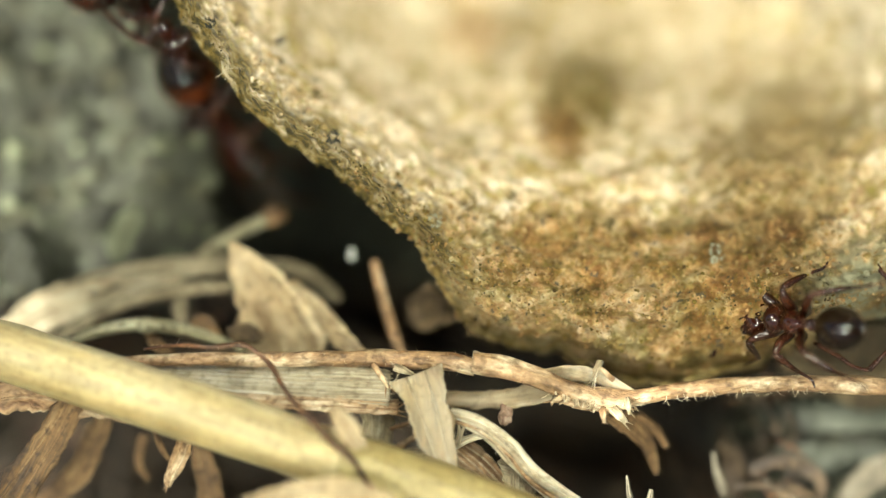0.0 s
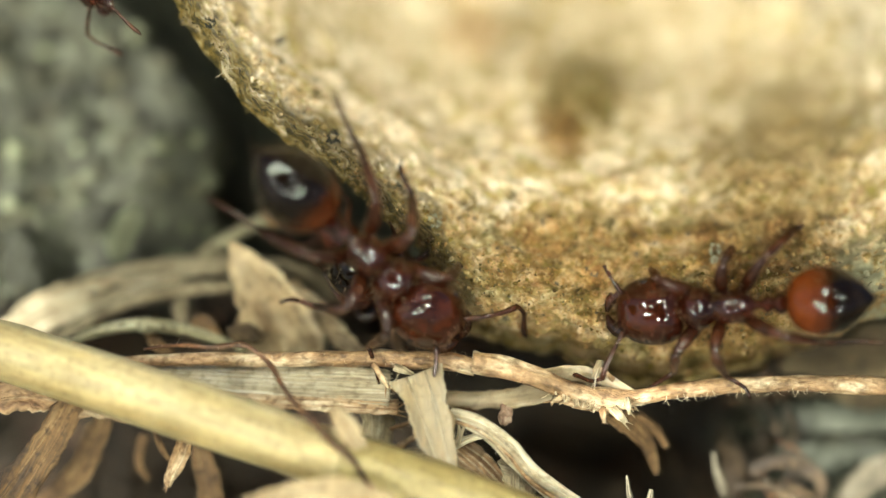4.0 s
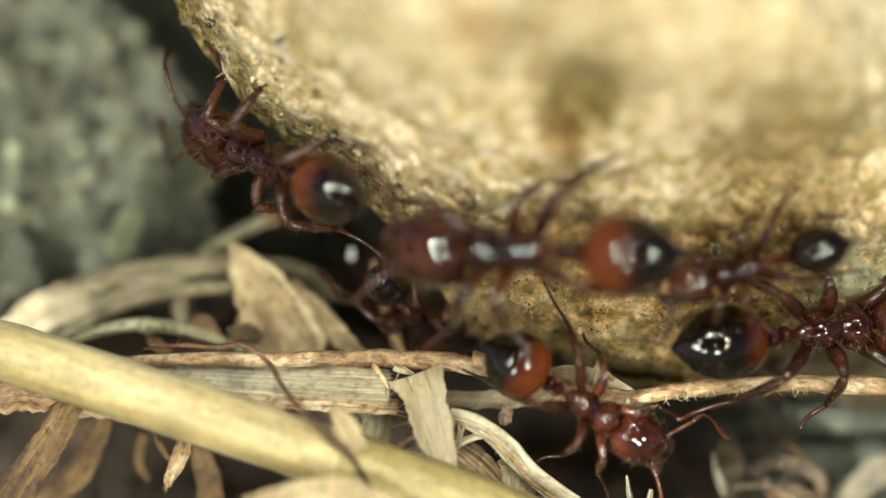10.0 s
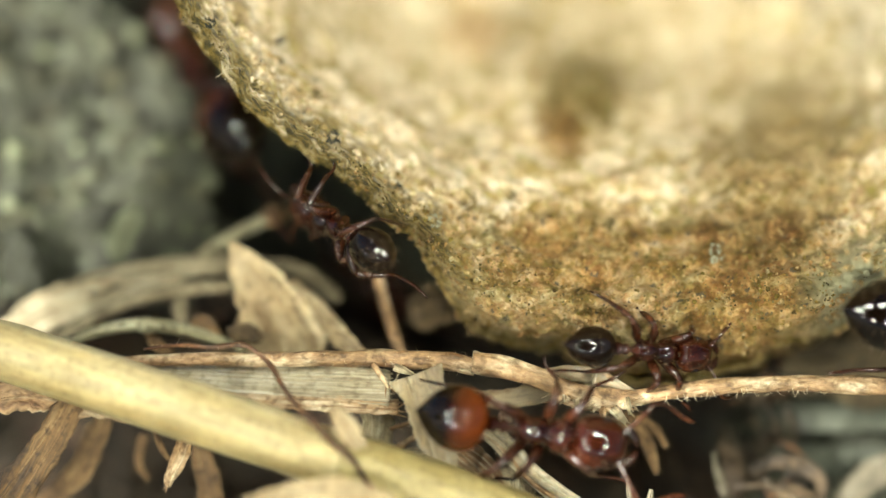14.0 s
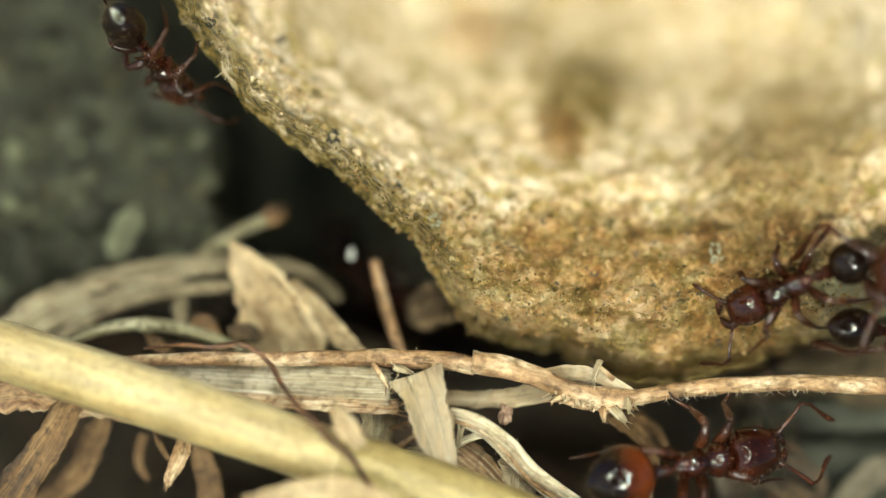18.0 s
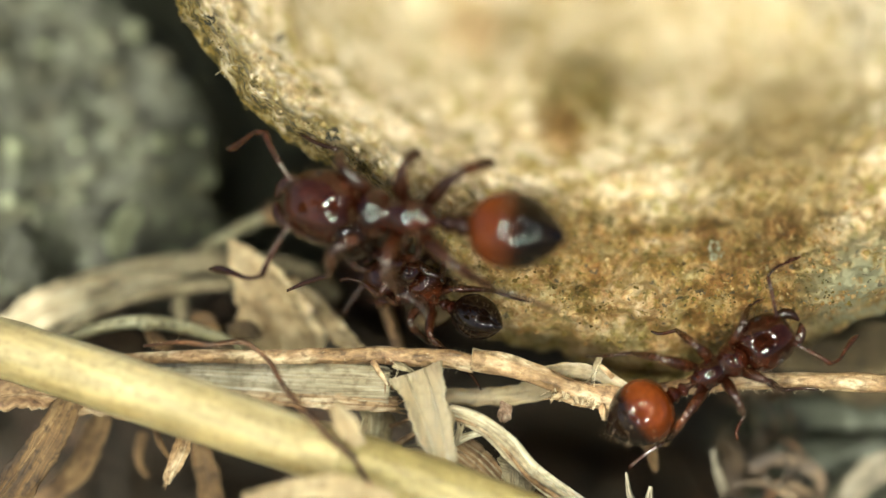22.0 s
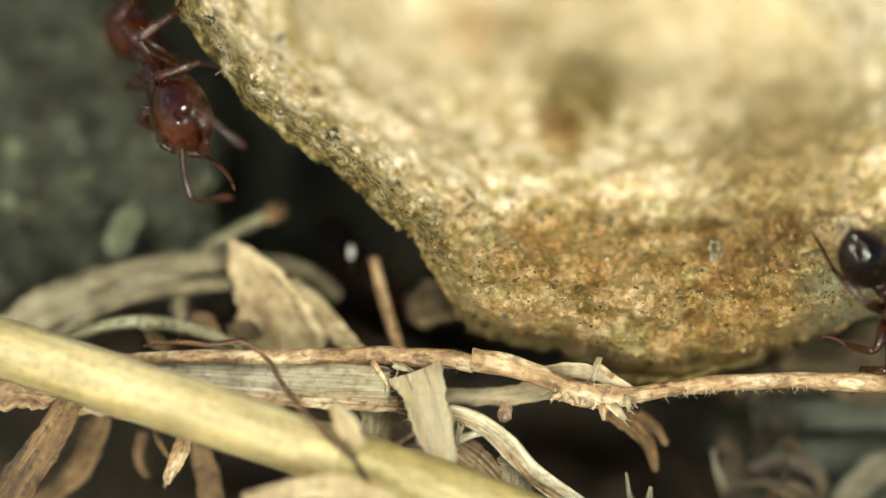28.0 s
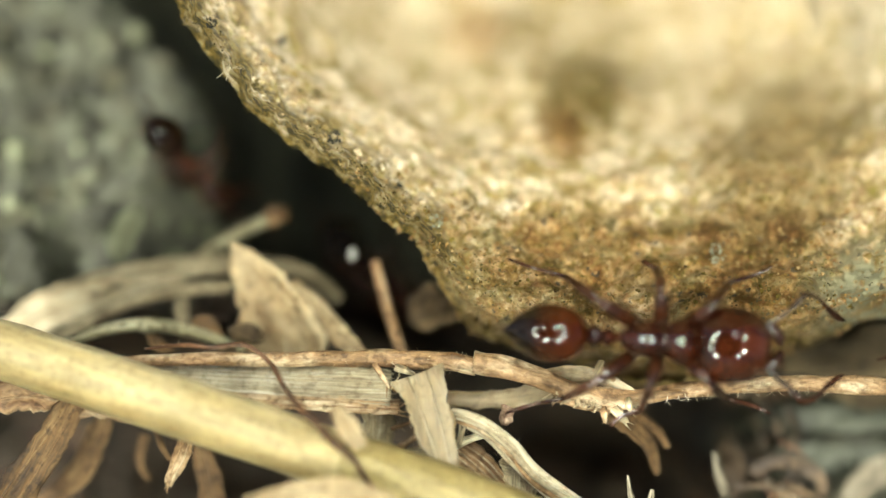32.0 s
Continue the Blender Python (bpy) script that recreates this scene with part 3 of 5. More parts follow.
def build_stone():
    outline = spline([(a, b) for a, b in RIM] + [RIM[0]], 25)[:-1]
    outline = np.array([((a - 784) / 90, (441 - b) / 90) for a, b in outline])
    n = len(outline)
    heart = np.array([4.0, 3.2])
    # uneven rim
    jag = np.array([0.13 * noise.fractal(Vector((a / 0.6, b / 0.6, 1.7)), 0.8, 2.0, 4) for a, b in outline])
    out = (outline - heart)
    out /= np.linalg.norm(out, axis=1)[:, None]
    outline = outline + out * jag[:, None]
    rings = 165
    t = 1 - (np.linspace(0, 1, rings) ** 1.25)
    pts = heart + (outline - heart)[None] * t[:-1, None, None]
    flat = pts.reshape(-1, 2)
    seg_a, seg_b = outline, np.roll(outline, -1, axis=0)
    ab = seg_b - seg_a
    d = np.empty(len(flat))
    for i in range(0, len(flat), 2000):
        p = flat[i:i + 2000, None]
        h = np.clip(((p - seg_a) * ab).sum(-1) / (ab * ab).sum(-1), 0, 1)
        d[i:i + 2000] = np.sqrt((((seg_a + ab * h[..., None]) - p) ** 2).sum(-1)).min(1)
    u, v = flat[:, 0], flat[:, 1]
    w = stone_face(u, v, d)
    edge = smooth01(0, 0.25, d)
    rough = 0.30 * fbm(u, v, w, 1.1, 3) + 0.20 * fbm(u, v, w + 7, 0.34, 3) + 0.085 * fbm(u, v, w + 3, 0.13, 2)
    w = w + rough * (0.35 + 0.65 * edge) - 0.95 * (1 - smooth01(0, 0.75, d)) ** 2
    k = 1 - w / 82.9
    base = at(900, 660, -7)
    verts = [HEART + (RIGHT * a + RISE * b + OUT * c) * MM for a, b, c in zip(u * k, v * k, w)]
    faces = []
    for j in range(rings - 2):
        for i in range(n):
            q = (i + 1) % n
            faces.append((j * n + i, j * n + q, (j + 1) * n + q, (j + 1) * n + i))
    last = (rings - 2) * n
    verts.append(HEART + (RIGHT * 4.0 + RISE * 3.2 + OUT * 10.2) * MM)
    faces += [(last + i, last + (i + 1) % n, len(verts) - 1) for i in range(n)]
    # the underside, which runs back and in towards the ground
    prev = 0
    for j in range(1, 25):
        f = j / 24
        deep = -1.35 - 8.6 * f ** 1.2
        keep = 1 - 0.22 * f ** 1.4 - 0.02
        o = len(verts)
        for i in range(n):
            a, b = heart + (outline[i] - heart) * keep
            a += 0.3 * f * noise.noise(Vector((a, b, f * 3)))
            e = 0.25 * noise.fractal(Vector((a / 1.2, b / 1.2, deep / 1.2)), 0.9, 2.0, 3)
            verts.append(HEART + (RIGHT * (a + e * 0.5) + RISE * (b + e * 0.5) + OUT * (deep + e)) * MM)
        for i in range(n):
            q = (i + 1) % n
            faces.append((prev + q, prev + i, o + i, o + q))
        prev = o
    verts.append(HEART + (RIGHT * 4.0 + RISE * 3.2 + OUT * -10.5) * MM)
    faces += [(prev + (i + 1) % n, prev + i, len(verts) - 1) for i in range(n)]
    stone = thing("stone", base, "cream sandy limestone block with yellow-green lichen, overhanging the soil", "stone")
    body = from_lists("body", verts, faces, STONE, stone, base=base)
    # the underside takes the full dark crust, painted in place of its shade
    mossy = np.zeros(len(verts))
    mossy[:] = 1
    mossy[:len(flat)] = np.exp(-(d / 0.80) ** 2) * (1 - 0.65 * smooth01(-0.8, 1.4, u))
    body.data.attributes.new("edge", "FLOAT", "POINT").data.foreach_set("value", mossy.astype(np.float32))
    # coarse grains proud of the face near its edge, and crusts of lichen
    rng = random.Random(11)
    ico = bmesh.new()
    bmesh.ops.create_icosphere(ico, subdivisions=1, radius=1)
    iv = [p.co.copy() for p in ico.verts]
    jf = [[q.index for q in f.verts] for f in ico.faces]
    ico.free()
    sets = {"sandy_crust": ([], []), "lichen": ([], [])}
    order = [i for i in range(len(flat)) if d[i] < 3.5 and -6 < u[i] < 9.2 and -3.2 < v[i] < 5.5]
    for _ in range(7000):
        i = rng.choice(order)
        if rng.random() < smooth01(0.5, 3.5, d[i]):
            continue
        patch = noise.noise(Vector((u[i] / 0.9, v[i] / 0.9, 4.4))) + 0.32 * (d[i] < 0.5)
        which = "lichen" if patch > 0.18 and rng.random() < 0.9 else "sandy_crust"
        if which == "sandy_crust" and d[i] < 0.3:
            continue
        if which == "sandy_crust" and rng.random() < (0.97 if d[i] < 0.5 else 0.86):
            continue
        vs, fs = sets[which]
        s = 0.02 + 0.06 * rng.random() ** 2 if which == "sandy_crust" else rng.uniform(0.012, 0.03)
        o = len(vs)
        off = Vector((rng.random() * 50, 3, 1))
        c = Vector(verts[i]) + OUT * (s * 0.2 * MM) + RIGHT * rng.uniform(-0.05, 0.05) * MM + RISE * rng.uniform(-0.05, 0.05) * MM
        for p in iv:
            vs.append(c + p * (s * MM * (1 + 0.6 * noise.noise(p * 1.4 + off))))
        fs += [[q + o for q in f] for f in jf]
    # round spots of dark and grey lichen on the sunny part
    for x, y, r, mt, tone in ((590, 243, 13, SPOT, "black"), (497, 72, 11, SPOT, "black"), (372, 40, 9, SPOT, "black"), (832, 357, 15, LICHEN, "olive"), (560, 170, 12, LICHEN, "olive"), (640, 300, 10, LICHEN, "olive"),
                               (1266, 448, 17, GREY, "grey"), (905, 345, 11, LICHEN, "olive"), (700, 330, 9, SPOT, "black"), (1080, 395, 12, LICHEN, "olive"), (455, 150, 10, LICHEN, "olive"), (770, 390, 12, GREY, "grey")):
        cu, cv = (x - 784) / 90, (441 - y) / 90
        vs, fs = [], []
        for _ in range(34):
            a, q = rng.uniform(0, 2 * math.pi), math.sqrt(rng.random()) * r / 90
            i = int(np.argmin((u - cu - math.cos(a) * q) ** 2 + (v - cv - math.sin(a) * q) ** 2))
            s = rng.uniform(0.015, 0.04)
            o = len(vs)
            off = Vector((rng.random() * 50, 3, 1))
            for p in iv:
                vs.append(Vector(verts[i]) + p * (s * MM * (1 + 0.6 * noise.noise(p * 1.4 + off))))
            fs += [[k2 + o for k2 in f] for f in jf]
        from_lists("lichen_spot", vs, fs, mt, stone, tone + " spot of lichen", base=base)
    # fine sand that weathers out of the low part of the face
    low = [i for i in order if d[i] < 2.6 and v[i] < 1.6]
    grains = sets["sand_crust"] = ([], [])
    for _ in range(3400):
        i = rng.choice(low)
        if noise.noise(Vector((u[i] / 0.5, v[i] / 0.5, 8.4))) < rng.uniform(-0.5, 0.3):
            continue
        vs, fs = grains
        s = 0.018 + 0.045 * rng.random() ** 2.2
        o = len(vs)
        off = Vector((rng.random() * 50, 3, 1))
        c = Vector(verts[i]) - OUT * (s * 0.45 * MM) + RIGHT * rng.uniform(-0.06, 0.06) * MM + RISE * rng.uniform(-0.06, 0.06) * MM
        for p in iv:
            vs.append(c + p * (s * MM * (1 + 0.7 * noise.noise(p * 1.4 + off))))
        fs += [[q + o for q in f] for f in jf]
    for nm, (vs, fs) in sets.items():
        from_lists(nm, vs, fs, {"sandy_crust": STONE, "sand_crust": SAND, "lichen": LICHEN}[nm], stone, "yellow-green crust of lichen" if nm == "lichen" else "coarse sand grains", base=base, smooth=nm == "lichen", kind="stuff")
    return stone


build_stone()


# ---- dry litter ----
def run_of(points, steps=6):
    """Points (x, y, w) of the plan as a smooth line of places."""
    return [at(*p) for p in spline(points, steps)]


def tapered(sizes, n):
    """Half widths in plan units, spread over n places, in metres."""
    x = np.interp(np.linspace(0, len(sizes) - 1, n), range(len(sizes)), sizes)
    return [float(a) / 90 * MM for a in x]


def stem(name, label, category, points, radii, material, group="dry stems in the litter", ridges=9, rough=0.05, seed=1.0, hairs=0, nodes=(), flat=1.0, onto=None, part_name="stalk"):
    """A round stem with its joints and fine hairs."""
    base = at(*points[0])
    if onto:
        t, base = onto, onto.location.copy()
    else:
        t = thing(name, base, label, category, group)
    line = run_of(points, 8)
    wide = tapered(radii, len(line))
    v, f, g = sweep(line, wide, [a * flat for a in wide], 18, 0, rough, seed, ridges=ridges)
    from_lists(part_name, v, f, material, t, label if onto else "", uvs=g, base=base)
    rng = random.Random(int(seed * 100))
    for x in nodes:
        i = int(x * (len(line) - 1))
        a = (line[min(i + 1, len(line) - 1)] - line[max(i - 1, 0)]).normalized()
        seg = [line[i] + a * (q * wide[i] * 1.3) for q in (-1, -0.6, -0.2, 0.2, 0.6, 1)]
        v, f, g = sweep(seg, [wide[i] * q for q in (1.0, 1.12, 1.22, 1.2, 1.1, 1.0)], [wide[i] * flat * q for q in (1.0, 1.12, 1.22, 1.2, 1.1, 1.0)], 18, 0, 0.1, seed)
        from_lists("node", v, f, material, t, "swollen joint of the stem", uvs=g, base=base)
    if hairs:
        vs, fs = [], []
        for _ in range(hairs):
            i = rng.randrange(2, len(line) - 2)
            a = (line[i + 1] - line[i - 1]).normalized()
            side = a.cross(OUT).normalized()
            th = rng.uniform(0, 2 * math.pi)
            nrm = side * math.cos(th) + OUT * math.sin(th)
            p = line[i] + nrm * wide[i] * 0.95
            tip = p + (nrm + a * rng.uniform(-0.8, 0.8)).normalized() * rng.uniform(0.04, 0.13) * MM
            mid = (p + tip) / 2 + a * rng.uniform(-0.04, 0.04) * MM
            hv, hf, _ = sweep([p, mid, tip], [0.0035 * MM, 0.003 * MM, 0.001 * MM], [0.0035 * MM, 0.003 * MM, 0.001 * MM], 3)
            o = len(vs)
            vs += hv
            fs += [tuple(q + o for q in z) for z in hf]
        from_lists("hairs", vs, fs, FIBRE, t, "fine pale plant hairs", base=base, kind="stuff")
    return t


def blade(name, label, category, points, widths, material, group="dry blades in the litter", thick=0.045, turn=0.0, cup=0.0, seed=1.0, veins=3, fray=0):
    """A flat dead blade with raised veins and a frayed end."""
    base = at(*points[0])
    t = thing(name, base, label, category, group)
    line = run_of(points, 16)
    wide = tapered(widths, len(line))
    tw = list(np.interp(np.linspace(0, 1, len(line)), np.linspace(0, 1, len(turn)), turn)) if isinstance(turn, (list, tuple)) else turn
    v, f, g = sweep(line, wide, [thick * MM] * len(line), 22, tw, 0.13, seed, cup, torn=0.20)
    from_lists("lamina", v, f, material, t, uvs=g, base=base)
    rng = random.Random(int(seed * 77))
    for q in range(veins):
        off = (q + 0.5) / veins * 1.5 - 0.75
        vl = []
        for i, p in enumerate(line):
            a = (line[min(i + 1, len(line) - 1)] - line[max(i - 1, 0)]).normalized()
            side = a.cross(OUT).normalized()
            up = side.cross(a).normalized()
            ang = radians(tw[i] if isinstance(tw, list) else tw)
            e1, e2 = side * math.cos(ang) + up * math.sin(ang), up * math.cos(ang) - side * math.sin(ang)
            vl.append(p + e1 * (off * wide[i]) + e2 * (thick * MM * math.sqrt(max(0.05, 1 - off * off)) + cup * wide[i] * off * off))
        v, f, g = sweep(vl, [0.022 * MM] * len(vl), [0.016 * MM] * len(vl), 6, 0, 0.3, seed + q)
        from_lists("vein", v, f, material, t, uvs=g, base=base)
    for q in range(fray):
        i = len(line) - 1
        a = (line[i] - line[i - 2]).normalized()
        side = a.cross(OUT).normalized()
        p = line[i] + side * wide[i] * rng.uniform(-0.9, 0.9) - a * 0.05 * MM
        d = (a + side * rng.uniform(-0.7, 0.7) + OUT * rng.uniform(-0.5, 0.5)).normalized()
        ln = rng.uniform(0.08, 0.3) * MM
        fl = [p, p + d * ln * 0.5 + OUT * rng.uniform(-0.05, 0.05) * MM, p + d * ln]
        v, f, g = sweep(fl, [0.022 * MM, 0.016 * MM, 0.005 * MM], [0.014 * MM, 0.010 * MM, 0.004 * MM], 5, 0, 0.2, seed + q)
        from_lists("torn_fibre", v, f, material, t, uvs=g, base=base)
    return t


STRAW_THING = stem("straw", "thick pale yellow straw lying slantwise over the litter", "straw",
     [(-160, 580, 1.0), (0, 620, 0.35), (300, 716, 1.1), (560, 803, 1.1), (760, 866, 1.1), (1000, 950, 1.0)], [52, 53, 54, 52, 50, 46], STRAW, ridges=11, rough=0.02, seed=1.3)
stem("", "olive dry sheath wrapped round the straw", "", [(600, 816, 1.1), (680, 842, 1.1), (760, 867, 1.1), (1000, 951, 1.0)], [54, 56, 55, 50], OLIVE, ridges=8, rough=0.03, seed=1.8, onto=STRAW_THING, part_name="sheath")
STALK_THING = stem("tan_stalk", "long tan grass stalk, cracked and frayed at its joint", "stalk",
     [(215, 640, -0.5), (360, 636, -0.4), (500, 637, -0.3), (640, 634, -0.15), (740, 637, -0.05), (800, 641, 0.0), (842, 650, 0.02)], [9, 12, 13, 15, 16, 17, 15], TAN, hairs=70, seed=2.1, rough=0.14)
stem("", "paler length of the stalk beyond the crack", "", [(836, 641, 0.16), (880, 648, 0.15), (950, 668, 0.1), (1010, 692, 0), (1075, 706, -0.1), (1130, 703, -0.2),
      (1220, 690, -0.3), (1320, 681, -0.3), (1430, 680, -0.3), (1568, 685, -0.3), (1760, 696, -0.6)], [18, 20, 18, 17, 20, 14, 14, 14, 15, 16, 15], TAN, hairs=0, seed=2.6, rough=0.14, onto=STALK_THING)


def build_fringe():
    """Torn fibres and hairs that hang from the underside of the stalk."""
    rng = random.Random(17)
    base = STALK_THING.location.copy()
    for name, label, count, lo, hi in (("frayed_fringe", "ragged pale fringe of torn fibres", 55, 975, 1125), ("hairs", "fine pale plant hairs", 45, 1120, 1480)):
        vs, fs = [], []
        for _ in range(count):
            x = rng.uniform(lo, hi)
            y = float(np.interp(x, [975, 1010, 1075, 1130, 1220, 1320, 1430, 1568], [690, 704, 722, 714, 702, 693, 693, 699]))
            w = float(np.interp(x, [975, 1075, 1220, 1568], [0.05, -0.05, -0.28, -0.3])) + rng.uniform(-0.1, 0.14)
            long = rng.uniform(4, 15) if hi == 1125 else rng.uniform(2, 11)
            lean = rng.gauss(0, 9)
            r = rng.uniform(1.5, 8.0) if hi == 1125 else rng.uniform(0.3, 0.5)
            line = run_of([(x, y - 6, w), (x + lean * 0.3, y + long * 0.4, w + 0.05), (x + lean, y + long, w + rng.uniform(-0.1, 0.1))], 3)
            v, f, _ = sweep(line, tapered([r, r, r * 0.4], len(line)), tapered([0.5, 0.5, 0.3], len(line)), 5, rng.uniform(-60, 60), 0.2, rng.random() * 9)
            o = len(vs)
            vs += v
            fs += [tuple(q + o for q in z) for z in f]
        from_lists(name, vs, fs, FIBRE if name == "hairs" else TORN, STALK_THING, label, base=base, kind="stuff")


build_fringe()
stem("rootlet", "thin dark brown rootlet arching over the straw", "root",
     [(255, 618, 0.1), (320, 611, 0.5), (372, 615, 0.7), (426, 611, 0.6), (452, 622, 0.7), (480, 648, 0.8), (500, 684, 1.1), (528, 722, 1.55), (560, 752, 1.76), (586, 782, 1.8), (622, 812, 1.8), (646, 848, 1.78), (700, 912, 1.75)], [2.5, 3.5, 3, 4.5, 3.5, 4.5, 4, 5, 4, 5, 4, 4.5, 4], ROOT, ridges=0, rough=0.35, seed=3.7, hairs=40)
blade("dead_grass", "bleached grey fibrous grass blade lying flat", "grass blade",
      [(225, 672, -0.9), (380, 676, -0.8), (540, 686, -0.6), (690, 692, -0.4)], [26, 32, 38, 38], BLEACH, turn=4, cup=0.12, seed=4.2, veins=7, fray=12)
blade("dead_grass", "second brownish layer of the bleached blade, torn at its end", "grass blade",
      [(330, 700, -0.75), (470, 712, -0.6), (600, 716, -0.45), (705, 722, -0.35)], [8, 14, 17, 15], TAN, turn=20, cup=0.15, seed=4.9, veins=2, fray=8)
blade("upright_shred", "translucent greyish shred of blade standing across the stalks", "grass blade",
      [(736, 664, 0.35), (750, 705, 0.6), (768, 765, 0.8), (790, 852, 0.95)], [46, 42, 33, 24], FILM, turn=[-2, 6, 14, 18], cup=0.22, seed=5.5, veins=2, fray=4)
blade("short_shred", "short pale shred hanging behind the blades", "grass blade",
      [(664, 700, -0.6), (668, 750, -0.7), (664, 800, -1.0)], [30, 30, 24], PALE, turn=20, seed=6.1, veins=2, fray=4)
for q, (pts, wid, mt) in enumerate((
        ([(798, 726, 0.4), (852, 744, 0.5), (905, 782, 0.5), (950, 832, 0.4), (1050, 903, 0.2)], [6, 6.5, 7, 6, 5], BLEACH),
        ([(800, 735, 0.35), (852, 754, 0.5), (903, 794, 0.5), (948, 846, 0.4), (1042, 908, 0.2)], [6, 6, 6.5, 6, 5], BLEACH),
        ([(800, 744, 0.3), (850, 762, 0.4), (898, 803, 0.4), (944, 855, 0.3), (1030, 912, 0.1)], [4, 4.5, 5, 5, 4], TAN),
        ([(818, 750, 0.2), (866, 778, 0.3), (905, 820, 0.3), (958, 868, 0.2), (1005, 905, 0)], [5, 6, 6, 6, 6], BLEACH),
        ([(705, 806, -0.5), (790, 795, -0.2), (830, 778, 0.0), (880, 766, 0.2)], [5, 6, 6, 4], BLEACH),
        ([(720, 796, -0.5), (790, 786, -0.2), (845, 768, 0.1)], [3, 3.5, 3], PALE),
        ([(812, 790, 0.0), (818, 765, 0.2), (828, 742, 0.3)], [3, 3.5, 3], BLEACH),
        ([(800, 800, 0.0), (812, 770, 0.2), (812, 745, 0.3)], [2.5, 3, 2.5], BLEACH),
        ([(700, 795, -0.6), (740, 770, -0.5), (775, 745, -0.4)], [6, 5, 4], TAN),
        ([(690, 760, -0.6), (730, 745, -0.5), (760, 720, -0.4)], [4, 4, 3], BROWN))):
    stem("fibre_strand", "pale split fibre of a dead grass stalk" if mt is not TAN and mt is not BROWN else "brown split fibre of a dead grass stalk", "plant fibre", pts, wid, mt, ridges=5, rough=0.16, seed=7.1 + q * 0.37, hairs=12)
blade("dead_grass", "streaky tan blade beneath the fibres", "grass blade", [(805, 790, -0.5), (850, 825, -0.5), (905, 885, -0.6)], [22, 27, 26], TAN, turn=-15, seed=9.2, veins=4)
blade("white_scrap", "small whitish scrap of dead leaf", "leaf scrap", [(890, 808, -0.2), (915, 835, -0.2), (930, 880, -0.3)], [16, 32, 20], PALE, turn=10, seed=9.8, veins=1, fray=5)
blade("pale_shred", "pale shred lying behind the stalk", "grass blade", [(790, 705, -0.7), (870, 708, -0.6), (985, 690, -0.5), (1050, 672, -0.4)], [13, 18, 20, 16], FILM, turn=15, seed=10.4, veins=0, fray=9)
blade("torn_sheath", "frayed whitish leaf sheath round the stalk", "leaf sheath", [(955, 662, -0.35), (1010, 660, -0.2), (1062, 668, -0.15), (1125, 696, -0.2)], [9, 15, 13, 5], FILM, turn=-18, cup=0.2, seed=10.9, veins=0, fray=5)
blade("torn_sheath", "torn ragged underside of the stalk's sheath", "leaf sheath", [(978, 706, -0.1), (1020, 712, 0.0), (1075, 720, 0.0), (1112, 716, 0)], [5, 10, 13, 6], TAN, turn=25, seed=11.3, veins=0, fray=14)
for q, (x, y, dx, dy, wd) in enumerate(((1062, 640, -12, 34, 6), (1085, 672, -30, -26, 5), (1085, 725, 22, 22, 9), (1066, 722, 4, 24, 6), (1110, 706, 4, 26, 5), (1000, 700, -24, 12, 4), (838, 629, 66, 22, 10), (660, 645, 26, 40, 5), (700, 650, 30, 12, 7), (845, 628, 10, 10, 6))):
    blade("plant_shred", "small ragged shred of dry plant skin", "plant shred", [(x, y, 0.05), (x + dx * 0.5, y + dy * 0.5, 0.2), (x + dx, y + dy, 0.1)], [wd, wd, wd * 0.5], (PALE, TAN)[q % 2], turn=q * 17 % 50 - 25, cup=0.3, seed=30 + q * 0.7, veins=0, fray=0 if q == 6 else 3)
blade("curled_scrap", "curled brown scrap hanging below the stalk", "leaf scrap", [(1075, 722, -0.4), (1112, 752, -0.9), (1142, 786, -1.3), (1160, 838, -1.5)], [22, 22, 20, 11], BROWN, turn=[0, 30, 50, 60], cup=0.3, seed=11.9, veins=2)
blade("curled_scrap", "small brown scrap hanging below the stalk", "leaf scrap", [(1130, 735, -1.0), (1160, 760, -1.4), (1180, 790, -1.6)], [8, 9, 6], BROWN, turn=20, seed=12.2, veins=1)
# arching blades behind the straw
blade("dead_grass", "broad cream blade arching out of the litter", "grass blade", [(-20, 640, -2.4), (70, 555, -2.7), (190, 520, -3.0), (330, 508, -3.0)], [34, 36, 30, 16], PALE, turn=-10, cup=0.2, seed=13.1, veins=4)
stem("grass_stalk", "pale arching grass stem in the litter", "stem", [(60, 628, -2.0), (170, 560, -2.3), (280, 520, -2.5), (410, 507, -2.6), (470, 510, -2.8)], [11, 12, 13, 13, 11], WEATHERED, seed=13.7, flat=0.6)
blade("dead_grass", "long beige blade arching at the back of the litter", "grass blade", [(90, 525, -2.9), (220, 489, -3.0), (360, 470, -3.0), (480, 470, -3.0), (545, 485, -3.1), (600, 530, -3.6)], [16, 21, 20, 16, 14, 11], WEATHERED, turn=8, seed=14.3, veins=3)
stem("grass_stalk", "thin pale grey-green stem arching over the litter", "stem", [(110, 608, -1.2), (180, 584, -1.3), (260, 575, -1.4), (340, 588, -1.5), (430, 622, -1.8)], [11, 12, 12, 12, 11], GREEN, seed=14.9, nodes=(0.5,))
blade("dead_leaf", "cream pointed piece of dead leaf standing in the litter", "leaf", [(408, 430, -2.3), (440, 478, -2.2), (476, 538, -2.1), (502, 598, -2.2), (512, 655, -2.6)], [4, 34, 66, 74, 62], BEIGE, turn=[0, -10, -15, -20, -20], cup=0.25, seed=15.5, veins=3)
blade("dead_leaf", "beige strap of dead leaf leaning down to the stalk", "leaf", [(512, 500, -2.3), (560, 553, -2.1), (605, 600, -1.7), (655, 645, -1.2)], [12, 22, 20, 12], BEIGE, turn=10, seed=16.1, veins=2)
